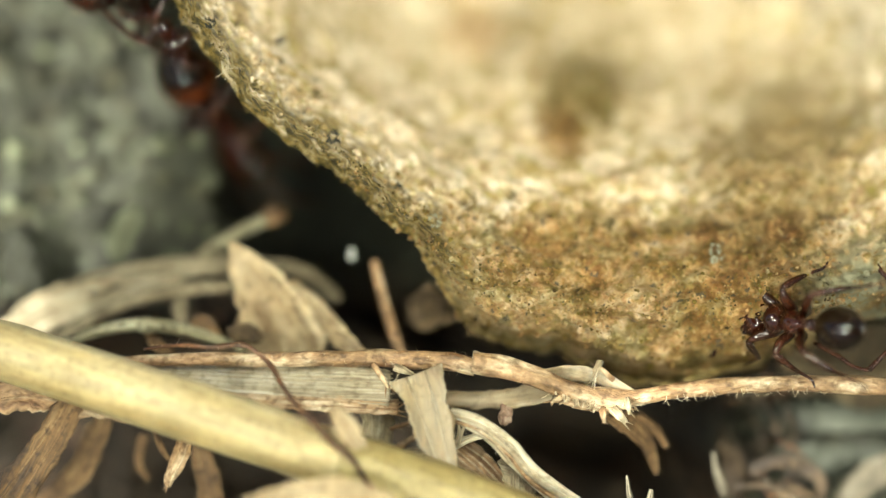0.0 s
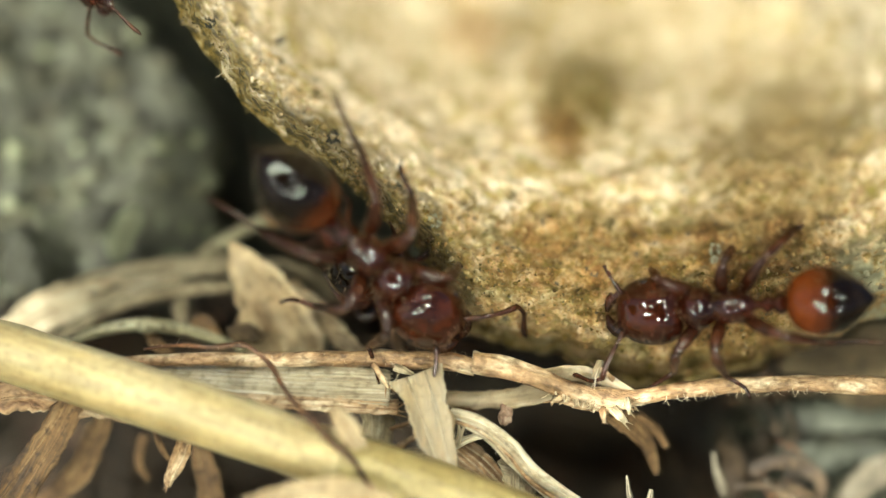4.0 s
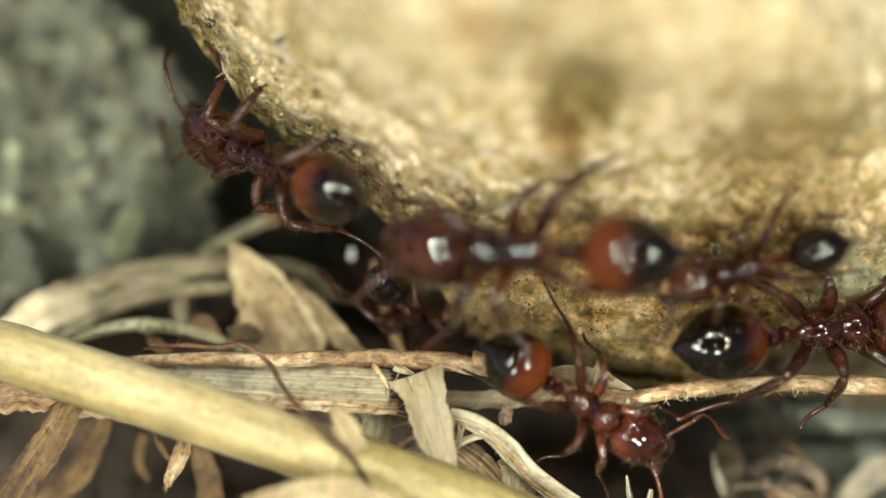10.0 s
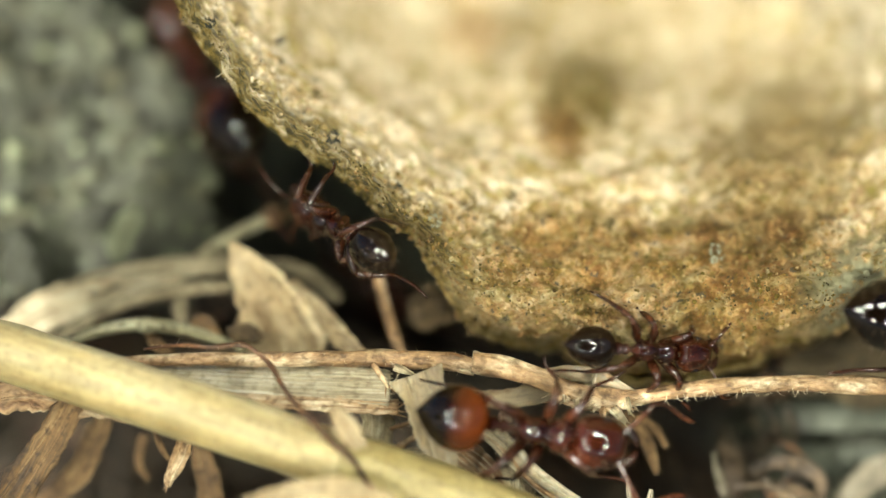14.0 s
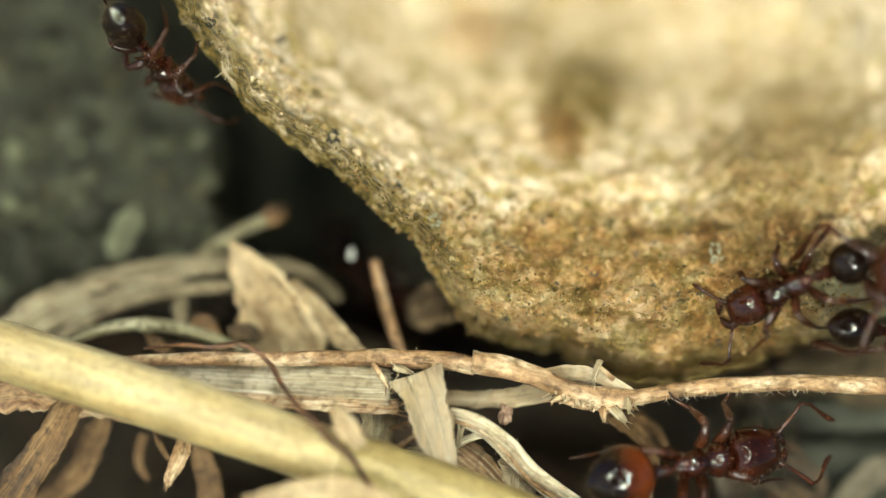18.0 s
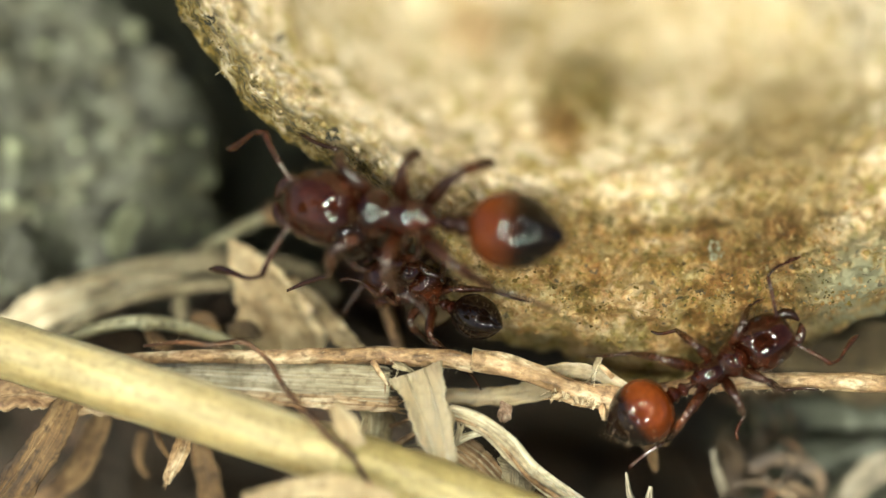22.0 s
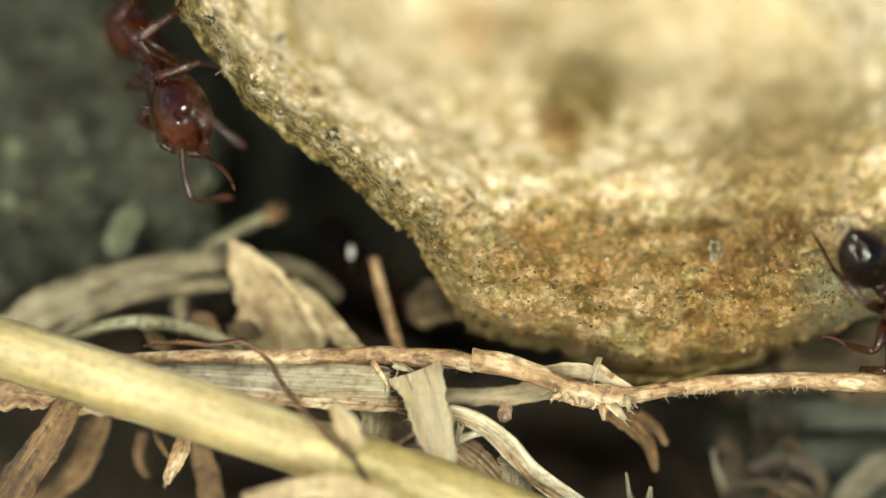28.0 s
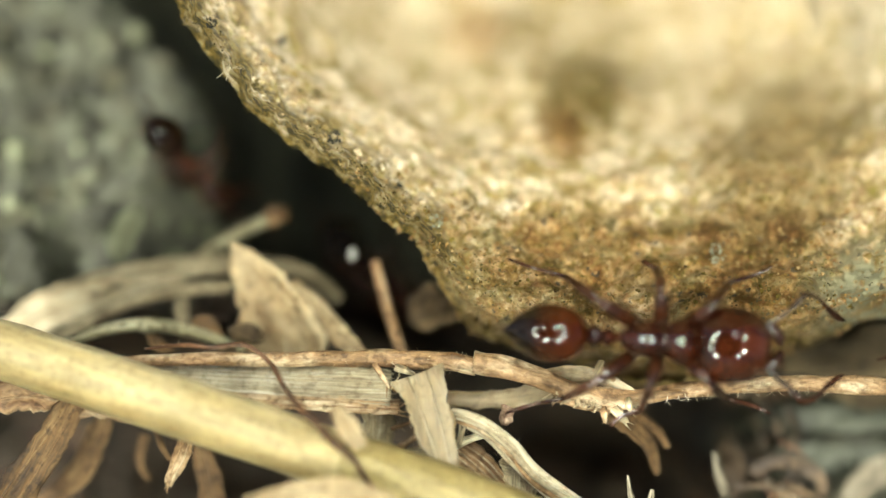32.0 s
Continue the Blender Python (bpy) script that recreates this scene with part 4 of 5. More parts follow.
stem("dry_stick", "short dry stick leaning in the gap", "stick", [(662, 462, -2.4), (676, 520, -2.2), (692, 575, -1.9), (712, 640, -1.6)], [9, 10, 11, 12], TAN, seed=16.6)
stem("grass_stalk", "broken dull green stem with a brown end", "stem", [(320, 480, -3.4), (380, 438, -3.4), (440, 403, -3.4), (476, 386, -3.4)], [11, 12, 12, 12], GREEN, seed=17.2)
stem("stalk_stub", "rough brown stub at the end of a broken stem", "stem", [(470, 390, -3.3), (485, 381, -3.3), (505, 378, -3.4)], [14, 18, 12], BROWN, seed=17.5, rough=0.2)
for nm, lab, pts, wid, mt, s in (
        ("leaf_scrap", "small beige scrap of leaf", [(340, 565, -1.9), (365, 580, -1.9), (385, 600, -2.0)], [10, 20, 10], BROWN, 18.1),
        ("leaf_scrap", "brown scrap of leaf under the stem", [(262, 585, -1.7), (275, 605, -1.7), (300, 625, -1.7)], [8, 14, 10], BROWN, 18.4),
        ("leaf_scrap", "grey scrap of leaf behind the stems", [(318, 530, -2.7), (320, 552, -2.7), (322, 578, -2.7)], [11, 14, 10], WEATHERED, 18.7),
        ("dead_grass", "brown blade half under the straw", [(-40, 700, -0.5), (60, 690, -0.5), (160, 715, -0.6), (300, 742, -0.6)], [34, 38, 26, 10], TAN, 19.1),
        ("dead_grass", "speckled grey-brown blade leaning down", [(130, 712, -0.5), (90, 775, -0.4), (45, 840, -0.3), (0, 905, -0.3)], [22, 29, 33, 34], BROWN, 19.4),
        ("dead_grass", "curved brown blade hanging in the shade", [(190, 728, -1.5), (168, 775, -1.7), (140, 835, -1.9), (90, 880, -2.0), (30, 910, -2.0)], [14, 22, 24, 20, 12], BROWN, 19.7),
        ("dead_grass", "upright brown blade in the shade", [(345, 770, -1.6), (362, 825, -1.6), (378, 900, -1.7)], [16, 21, 24], BROWN, 20.0),
        ("leaf_scrap", "small twisted brown scrap hanging from the straw", [(330, 775, 0.2), (315, 815, 0.4), (300, 845, 0.5), (298, 862, 0.5)], [14, 15, 11, 4], TAN, 20.3),
        ("thin_shred", "thin brown shred hanging from the straw", [(272, 755, -0.7), (285, 790, -0.7), (300, 815, -0.6)], [4, 6, 4], BROWN, 20.6),
        ("thin_shred", "curved thin shred in the shade", [(255, 770, -2.0), (245, 815, -2.0), (262, 850, -2.1)], [9, 9, 6], BROWN, 20.9),
        ("beige_scrap", "beige scrap of leaf lying over the straw", [(592, 722, 1.7), (612, 756, 2.0), (640, 792, 2.0)], [12, 19, 12], BEIGE, 21.2),
        ("cream_scrap", "cream scrap of leaf in front of the straw", [(430, 890, 2.4), (520, 872, 2.5), (620, 872, 2.5), (700, 895, 2.4)], [10, 18, 22, 14], BEIGE, 21.5),
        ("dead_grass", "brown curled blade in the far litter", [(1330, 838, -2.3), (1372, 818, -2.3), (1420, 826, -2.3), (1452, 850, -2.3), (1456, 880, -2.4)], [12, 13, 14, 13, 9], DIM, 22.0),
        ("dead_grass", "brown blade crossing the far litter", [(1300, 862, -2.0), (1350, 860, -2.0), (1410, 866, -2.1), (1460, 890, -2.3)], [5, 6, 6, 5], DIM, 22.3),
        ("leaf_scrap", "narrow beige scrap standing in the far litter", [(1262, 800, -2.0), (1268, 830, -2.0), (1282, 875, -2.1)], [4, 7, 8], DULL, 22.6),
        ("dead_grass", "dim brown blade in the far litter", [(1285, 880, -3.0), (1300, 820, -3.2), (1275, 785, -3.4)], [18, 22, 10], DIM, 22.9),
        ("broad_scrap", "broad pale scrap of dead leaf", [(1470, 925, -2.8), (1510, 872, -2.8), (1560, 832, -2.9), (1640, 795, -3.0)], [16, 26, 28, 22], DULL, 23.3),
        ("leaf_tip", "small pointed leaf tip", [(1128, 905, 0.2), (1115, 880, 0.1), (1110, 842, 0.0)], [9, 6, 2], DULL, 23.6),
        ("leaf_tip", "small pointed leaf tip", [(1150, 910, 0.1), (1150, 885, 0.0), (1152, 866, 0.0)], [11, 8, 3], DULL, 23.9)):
    blade(nm, lab, "leaf scrap" if "scrap" in nm or "tip" in nm else "grass blade", pts, wid, mt, seed=s, turn=(s * 37) % 40 - 20, cup=0.15, veins=2, fray=2 if "scrap" in nm else 0)


def lump(name, label, category, centre, size, material, seed, flat=0.7, layers=0, boxy=0.0):
    """A rounded uneven lump, layered across its height where layers is given."""
    base = at(*centre)
    t = thing(name, base, label, category)
    bm = bmesh.new()
    bmesh.ops.create_icosphere(bm, subdivisions=4, radius=1)
    for p in bm.verts:
        if boxy:
            p.co = Vector(math.copysign(abs(c) ** boxy, c) for c in p.co) * 0.85
        k = 1 + (0.12 if boxy else 0.35) * noise.fractal(p.co * 1.3 + Vector((seed, 0, 0)), 0.9, 2.0, 4)
        if layers:
            k *= 1 + 0.06 * math.sin(p.co.z * layers + noise.noise(p.co * 2) * 2)
        q = p.co * k
        p.co = (RIGHT * q.x * size[0] + RISE * q.z * size[1] + OUT * q.y * size[1] * flat) * (MM / 90)
    part("body", bm, material, t)
    return t


lump("white_grain", "small white grain of quartz in the gap", "grain", (622, 450, -3.0), (5, 11), WHITE, 8.0)
lump("bract", "small pinkish-brown bract caught in the fibres", "plant scrap", (894, 735, -0.25), (13, 19), PINKISH, 9.0)
lump("soil_crumb", "dark crumb of soil caught under the dead leaf", "soil", (432, 592, -1.7), (30, 20), CLAY, 3.0)
lump("soil_crumb", "dark crumb of soil beside the stem", "soil", (395, 622, -1.5), (22, 13), CLAY, 11.0)
lump("soil_crumb", "dark crumb of soil on the broken stem", "soil", (655, 630, -1.2), (16, 10), CLAY, 12.0)
lump("soil_pellet", "rounded brown pellet of soil in the gap", "soil pellet", (758, 548, -2.6), (44, 40), CLAY, 1.0)
lump("grey_slab", "grey layered flake of rock in the far litter", "rock", (1475, 735, -4.0), (165, 36), SLATE, 2.0, 0.8, 5, 0.5)
lump("grey_slab", "grey layered flake of rock under another", "rock", (1490, 812, -4.4), (160, 36), SLATE, 5.0, 0.8, 5, 0.5)
lump("grey_slab", "grey mossy rock lying under the limestone", "rock", (1530, 650, -3.6), (150, 66), MUD, 7.0, 0.6, 0)
blade("dead_leaf", "grey-green oval leaf lying on the soil", "leaf", [(203, 462, -3.4), (214, 430, -3.3), (230, 395, -3.3), (244, 362, -3.5)], [14, 27, 25, 5], CRUMB, turn=12, cup=0.2, seed=24.4, veins=1)
lump("pale_clod", "pale curved clod on the soil", "clod", (160, 385, -4.2), (40, 22), CRUMB, 4.0)
lump("pale_clod", "pale clod at the foot of the bank", "clod", (40, 470, -3.9), (42, 60), CRUMB, 6.0)

for nm, pts in (("loose_fibre", [(382, 138, 0.3), (396, 128, 0.5), (412, 120, 0.6), (432, 122, 0.7)]), ("loose_fibre", [(392, 108, 0.3), (398, 130, 0.5), (418, 150, 0.5)]), ("loose_fibre", [(398, 142, 0.3), (404, 120, 0.5), (402, 100, 0.6)]),
                ("loose_fibre", [(470, 730, 2.0), (495, 716, 2.1), (505, 690, 2.0)]), ("loose_fibre", [(494, 650, 1.5), (505, 622, 1.5), (500, 600, 1.4)]), ("loose_fibre", [(690, 690, 0.2), (705, 660, 0.6), (690, 640, 0.6)]), ("loose_fibre", [(1052, 690, 0.3), (1056, 660, 0.4), (1068, 640, 0.4)])):
    stem(nm, "fine pale loose plant fibre", "plant fibre", pts, [0.7, 0.8, 0.5], FIBRE, ridges=0, rough=0.1, seed=pts[0][0] / 100)


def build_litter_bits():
    """Small shreds of leaf and stalk that fill the hollows; the leaf ones are darkened for shade."""
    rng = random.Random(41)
    sets = {"rotten_shreds": ([], [], SHADED_SHRED, "small shreds of leaf in the hollows, coloured dark for shade"), "rotten_fibres": ([], [], ROOT, "thin dark fibres of rotten stalks in the hollows")}
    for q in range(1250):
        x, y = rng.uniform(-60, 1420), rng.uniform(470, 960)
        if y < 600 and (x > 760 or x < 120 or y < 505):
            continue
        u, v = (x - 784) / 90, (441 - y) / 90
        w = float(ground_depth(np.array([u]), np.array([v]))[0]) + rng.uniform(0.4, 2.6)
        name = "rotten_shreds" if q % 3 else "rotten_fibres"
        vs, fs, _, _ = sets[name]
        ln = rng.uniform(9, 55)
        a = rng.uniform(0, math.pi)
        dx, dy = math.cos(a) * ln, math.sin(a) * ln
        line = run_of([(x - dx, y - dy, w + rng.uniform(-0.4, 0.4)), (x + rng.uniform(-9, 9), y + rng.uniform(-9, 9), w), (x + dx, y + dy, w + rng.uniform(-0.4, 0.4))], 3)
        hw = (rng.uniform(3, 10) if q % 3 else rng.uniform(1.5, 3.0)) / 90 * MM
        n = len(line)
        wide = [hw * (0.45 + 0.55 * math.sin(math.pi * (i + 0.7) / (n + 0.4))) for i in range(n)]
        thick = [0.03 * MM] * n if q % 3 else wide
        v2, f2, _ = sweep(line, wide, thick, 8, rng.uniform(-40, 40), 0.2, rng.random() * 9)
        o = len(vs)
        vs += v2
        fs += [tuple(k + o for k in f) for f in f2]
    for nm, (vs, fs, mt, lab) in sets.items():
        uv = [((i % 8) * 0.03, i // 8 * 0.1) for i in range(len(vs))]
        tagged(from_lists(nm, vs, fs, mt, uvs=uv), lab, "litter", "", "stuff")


build_litter_bits()


# ---- the ring of lamps round the lens ----
def build_ring_light():
    centre = HEART + OUT * (LENS - 0.008)
    t = thing("ring_light", centre, "black ring of eight small white lamps round the lens", "lamp")
    t.rotation_mode = "QUATERNION"
    t.rotation_quaternion = look(centre, HEART).to_quaternion()
    bm = bmesh.new()
    n = 64
    loops = []
    for i in range(n):
        a = 2 * math.pi * i / n
        c, s = math.cos(a), math.sin(a)
        loops.append([bm.verts.new((c * r * MM, s * r * MM, z * MM)) for r, z in ((32, 0), (33, -1), (48, -1), (49, 0), (49, 9), (32, 9))])
    for i in range(n):
        p, q = loops[i], loops[(i + 1) % n]
        for k in range(6):
            bm.faces.new((p[k], p[(k + 1) % 6], q[(k + 1) % 6], q[k]))
    bmesh.ops.recalc_face_normals(bm, faces=bm.faces)
    part("housing", bm, BLACK, t)
    # the front of the lens itself, behind the ring
    bm = bmesh.new()
    loops = []
    for i in range(n):
        a = 2 * math.pi * i / n
        c, s = math.cos(a), math.sin(a)
        loops.append([bm.verts.new((c * r * MM, s * r * MM, z * MM)) for r, z in ((8, 14), (10, 11), (30, 11), (32, 9.02), (34, 9.02), (34, 60), (8, 60))])
    for i in range(n):
        p, q = loops[i], loops[(i + 1) % n]
        for k in range(6):
            bm.faces.new((p[k], p[k + 1], q[k + 1], q[k]))
    bm.faces.new([p[0] for p in loops])
    bm.faces.new([p[6] for p in loops][::-1])
    bmesh.ops.recalc_face_normals(bm, faces=bm.faces)
    part("lens_barrel", bm, BLACK, t, "matt black lens barrel")
    for i in range(8):
        a = 2 * math.pi * (i + 0.5) / 8
        bm = bmesh.new()
        bmesh.ops.create_uvsphere(bm, u_segments=16, v_segments=8, radius=1)
        for p in bm.verts:
            p.co = Vector((p.co.x * 2.2, p.co.y * 2.2, p.co.z * 1.4)) * MM
        ob = part("led", bm, LED, t, "glowing white lamp")
        ob.location = Vector((math.cos(a) * 40, math.sin(a) * 40, -1.4)) * MM


build_ring_light()


# ---- ants ----
def lathe(profile, flat=1.0, sides=20, belly=1.0, lift=0.0):
    """A body along x from (x, radius) pairs; flat: its height to its width."""
    verts, faces = [], []
    prof = spline(profile, 3)
    for x, r in prof:
        r = max(float(r), 0.002)
        for k in range(sides):
            a = 2 * math.pi * k / sides
            z = math.sin(a) * r * flat
            verts.append((float(x), math.cos(a) * r, (z if z > 0 else z * belly) + lift))
    n = len(prof)
    for i in range(n - 1):
        for k in range(sides):
            q = (k + 1) % sides
            faces.append((i * sides + k, (i + 1) * sides + k, (i + 1) * sides + q, i * sides + q))
    faces.append(tuple(range(sides)))
    faces.append(tuple((n - 1) * sides + k for k in range(sides))[::-1])
    return verts, faces


def limb(points, radii, sides=8):
    line = spline(points, 3)
    rad = list(np.interp(np.linspace(0, 1, len(line)), np.linspace(0, 1, len(radii)), radii))
    v, f, _ = sweep([Vector(p) for p in line], rad, rad, sides, 0, 0.03, 2.0, facing=Vector((0.03, 0.05, 1)))
    return v, f


def bristles(rng, spots, length, r=0.0035):
    """Fine stiff hairs that stand on spots given as (place, way out)."""
    vs, fs = [], []
    for p, nrm in spots:
        d = (Vector(nrm) + Vector((rng.uniform(-0.4, 0.1), rng.uniform(-0.3, 0.3), rng.uniform(-0.2, 0.3)))).normalized()
        a = d.orthogonal().normalized() * r
        b = d.cross(a)
        o = len(vs)
        vs += [Vector(p) + a, Vector(p) - a * 0.5 + b * 0.87, Vector(p) - a * 0.5 - b * 0.87, Vector(p) + d * length * rng.uniform(0.6, 1.2)]
        fs += [(o, o + 1, o + 3), (o + 1, o + 2, o + 3), (o + 2, o, o + 3)]
    return vs, fs


def spots_on(rng, verts, count, centre):
    out = []
    for _ in range(count):
        p = Vector(rng.choice(verts))
        n = (p - Vector((p.x * 0.8 + centre * 0.2, 0, 0))).normalized()
        out.append((p, n))
    return out


def build_ant(name, label, gaster, plump=1.0, stretch=1.0, skull=1.0, skin=None):
    """An ant along x, one unit from the middle of its gaster to the middle of its head, standing on z = -0.2."""
    rng = random.Random(name + label)
    ant = thing(name, (0, 0, 0), label, "ant", "ants of the trail")
    skin = skin or ANT_RED
    face = skin if skin is not ANT_RED else ANT_HEAD
    hv, hf = lathe([(0.315, 0.03), (0.322, 0.09), (0.345, 0.142), (0.39, 0.174), (0.45, 0.186), (0.53, 0.184), (0.60, 0.165), (0.645, 0.135), (0.675, 0.10), (0.69, 0.04)], 0.82, 28, 0.92)
    # the back of the head is notched, the brow carries two ridges
    hv = [(0.5 + (x - 0.5 + 0.018 * math.exp(-(y / 0.05) ** 2) * (x < 0.36)) * skull, y * skull, (z + 0.012 * math.exp(-((abs(y) - 0.06) / 0.022) ** 2) * (z > 0) * (x > 0.5)) * skull) for x, y, z in hv]
    head = from_lists("head", hv, hf, face, ant, "rounded glossy head")
    for s in (1, -1):
        ev, ef = lathe([(0.485, 0.004), (0.492, 0.02), (0.515, 0.03), (0.54, 0.02), (0.547, 0.004)], 0.9, 12)
        from_lists("eye", [(0.5 + (x - 0.5) * skull, y * 0.6 + s * 0.158 * skull, z + 0.055) for x, y, z in ev], ef, ANT_EYE, head, "small black eye")
        mv, mf = limb([(0.63, s * 0.09, -0.03), (0.70, s * 0.10, -0.04), (0.745, s * 0.06, -0.045), (0.765, s * 0.008, -0.045)], [0.034, 0.040, 0.032, 0.010], 10)
        from_lists("mandible", mv, mf, ANT_LEG, head)
        an = from_lists("antenna", *limb([(0, 0, 0), (0.06, s * 0.08, 0.03), (0.14, s * 0.19, 0.04), (0.19, s * 0.27, 0.03)], [0.018, 0.013, 0.014, 0.018]), ANT_LEG, ant, "elbowed antenna")
        an.location = (0.625, s * 0.065, 0.04)
        fu = limb([(0.19, s * 0.27, 0.03), (0.27, s * 0.27, 0.0), (0.36, s * 0.23, -0.05), (0.44, s * 0.20, -0.10), (0.50, s * 0.19, -0.13)], [0.011, 0.011, 0.012, 0.018, 0.02, 0.008])
        from_lists("funiculus", *fu, ANT_LEG, an)
    tv, tf = lathe([(0.35, 0.035), (0.32, 0.075), (0.26, 0.122), (0.20, 0.112), (0.152, 0.076), (0.12, 0.086), (0.07, 0.098), (0.02, 0.088), (-0.03, 0.066), (-0.06, 0.045), (-0.085, 0.025)], 0.95, lift=0.0)
    thorax = from_lists("thorax", tv, tf, skin, ant, "reddish-brown thorax")
    for s in (1, -1):
        sv, sf = limb([(-0.03, s * 0.045, 0.06), (-0.07, s * 0.05, 0.09), (-0.10, s * 0.052, 0.10)], [0.014, 0.009, 0.002], 6)
        from_lists("spine", sv, sf, skin, thorax)
    from_lists("petiole", *lathe([(-0.07, 0.022), (-0.11, 0.026), (-0.14, 0.05), (-0.165, 0.046), (-0.18, 0.024)], 1.15, 14), skin, ant)
    from_lists("postpetiole", *lathe([(-0.175, 0.024), (-0.195, 0.05), (-0.225, 0.062), (-0.25, 0.045), (-0.262, 0.03)], 1.05, 14), skin, ant)
    g = plump
    base_prof = [(-0.255, 0.03), (-0.262, 0.07 * g), (-0.28, 0.115 * g), (-0.315, 0.158 * g), (-0.36, 0.187 * g), (-0.42, 0.2062 * g), (-0.455, 0.209 * g), (-0.47, 0.2093 * g)]
    rest_prof = [(-0.47, 0.2093 * g), (-0.485, 0.209 * g), (-0.53, 0.2035 * g), (-0.59, 0.185 * g), (-0.65, 0.148 * g), (-0.70, 0.102 * g), (-0.74, 0.053 * g), (-0.77, 0.012)]
    base_prof, rest_prof = ([(-0.255 + (x + 0.255) * stretch, r) for x, r in prof] for prof in (base_prof, rest_prof))
    bv, bf = lathe(base_prof, 0.92, 44)
    first = from_lists("gaster_base", bv, bf, gaster, ant, "orange front ring of the gaster" if gaster is not ANT_BLACK else "")
    # the plates behind it slide one under the other
    gv = []
    xs, rs = zip(*[(x, r) for x, r in reversed(rest_prof)])
    for a, b, sink in ((-0.47, -0.605, 0.0), (-0.598, -0.69, 0.0035), (-0.684, -0.77, 0.006)):
        a, b = -0.255 + (a + 0.255) * stretch, -0.255 + (b + 0.255) * stretch
        cut = [(x, max(0.008, float(np.interp(x, xs, rs)) - sink)) for x in np.linspace(a, b, 7)]
        pv, pf = lathe(cut, 0.92, 44)
        from_lists("gaster" if not gv else "tergite", pv, pf, gaster, ant if not gv else first, "glossy dark pointed gaster" if not gv else "")
        gv += pv
    sp = spots_on(rng, gv, 70, -0.5) + spots_on(rng, hv, 110, 0.5) + spots_on(rng, tv, 80, 0.1)
    from_lists("bristles", *bristles(rng, sp, 0.06, 0.0018), HAIR, ant, "sparse pale bristles", kind="stuff")
    for x, ang, reach in ((0.24, 46, 0.60), (0.13, 100, 0.56), (0.02, 145, 0.80)):
        for s in (1, -1):
            c, w = math.cos(radians(ang)) * reach, math.sin(radians(ang)) * reach * s
            leg = from_lists("leg", *limb([(0, 0, 0), (c * 0.06, w * 0.06, -0.02), (c * 0.20, w * 0.20, 0.09), (c * 0.36, w * 0.36, 0.14)], [0.040, 0.032, 0.044, 0.037, 0.022]), ANT_LEG, ant, "slender brown leg")
            leg.location = (x, s * 0.06, -0.04)
            tib = limb([(c * 0.36, w * 0.36, 0.14), (c * 0.45, w * 0.44, 0.06), (c * 0.60, w * 0.56, -0.10)], [0.021, 0.031, 0.026, 0.016])
            from_lists("tibia", *tib, ANT_LEG, leg)
            c2 = c + (0.12 if ang < 90 else -0.12)
            tar = limb([(c * 0.60, w * 0.56, -0.10), (c2 * 0.72, w * 0.64, -0.155), (c2 * 0.90, w * 0.74, -0.165)], [0.014, 0.012, 0.011, 0.007], 6)
            from_lists("tarsus", *tar, ANT_LEG, leg)
            hs = []
            for v in rng.sample(tib[0], min(60, len(tib[0]))):
                hs.append((v, Vector((rng.uniform(-1, 1), rng.uniform(-1, 1), rng.uniform(-0.5, 1)))))
            from_lists("leg_bristles", *bristles(rng, hs, 0.04, 0.0018), HAIR, leg, kind="stuff")
    return ant


def ant_pose(gx, gy, hx, hy, w, span, tip=-1.0, roll=0.0):
    """The pose of an ant of that span (mm) whose gaster and head stand at these places of the plan."""
    a, b = at(gx, gy, w), at(hx, hy, w)
    flat = b - a
    short = min(1.0, flat.length / (span * MM))
    lean = math.copysign(min(math.acos(short), radians(52)), tip)
    x = (flat.normalized() * math.cos(lean) + OUT * math.sin(lean)).normalized()
    up = (OUT - x * OUT.dot(x)).normalized()
    y = up.cross(x)
    m = Matrix((x, y, up)).transposed()
    m = m @ Matrix.Rotation(radians(roll), 3, "X")
    return Matrix.Translation((a + b) / 2) @ m.to_4x4()


def leaning(a, b, c, d, w):
    """How far an ant rolls over as it clings to the stone's steep edge, its back to the soil, in degrees."""
    x = (a + c) / 2
    return 62 * math.copysign(1, d - b) * float(smooth01(800, 640, x)) * (1 - float(smooth01(0.15, 0.9, w)))


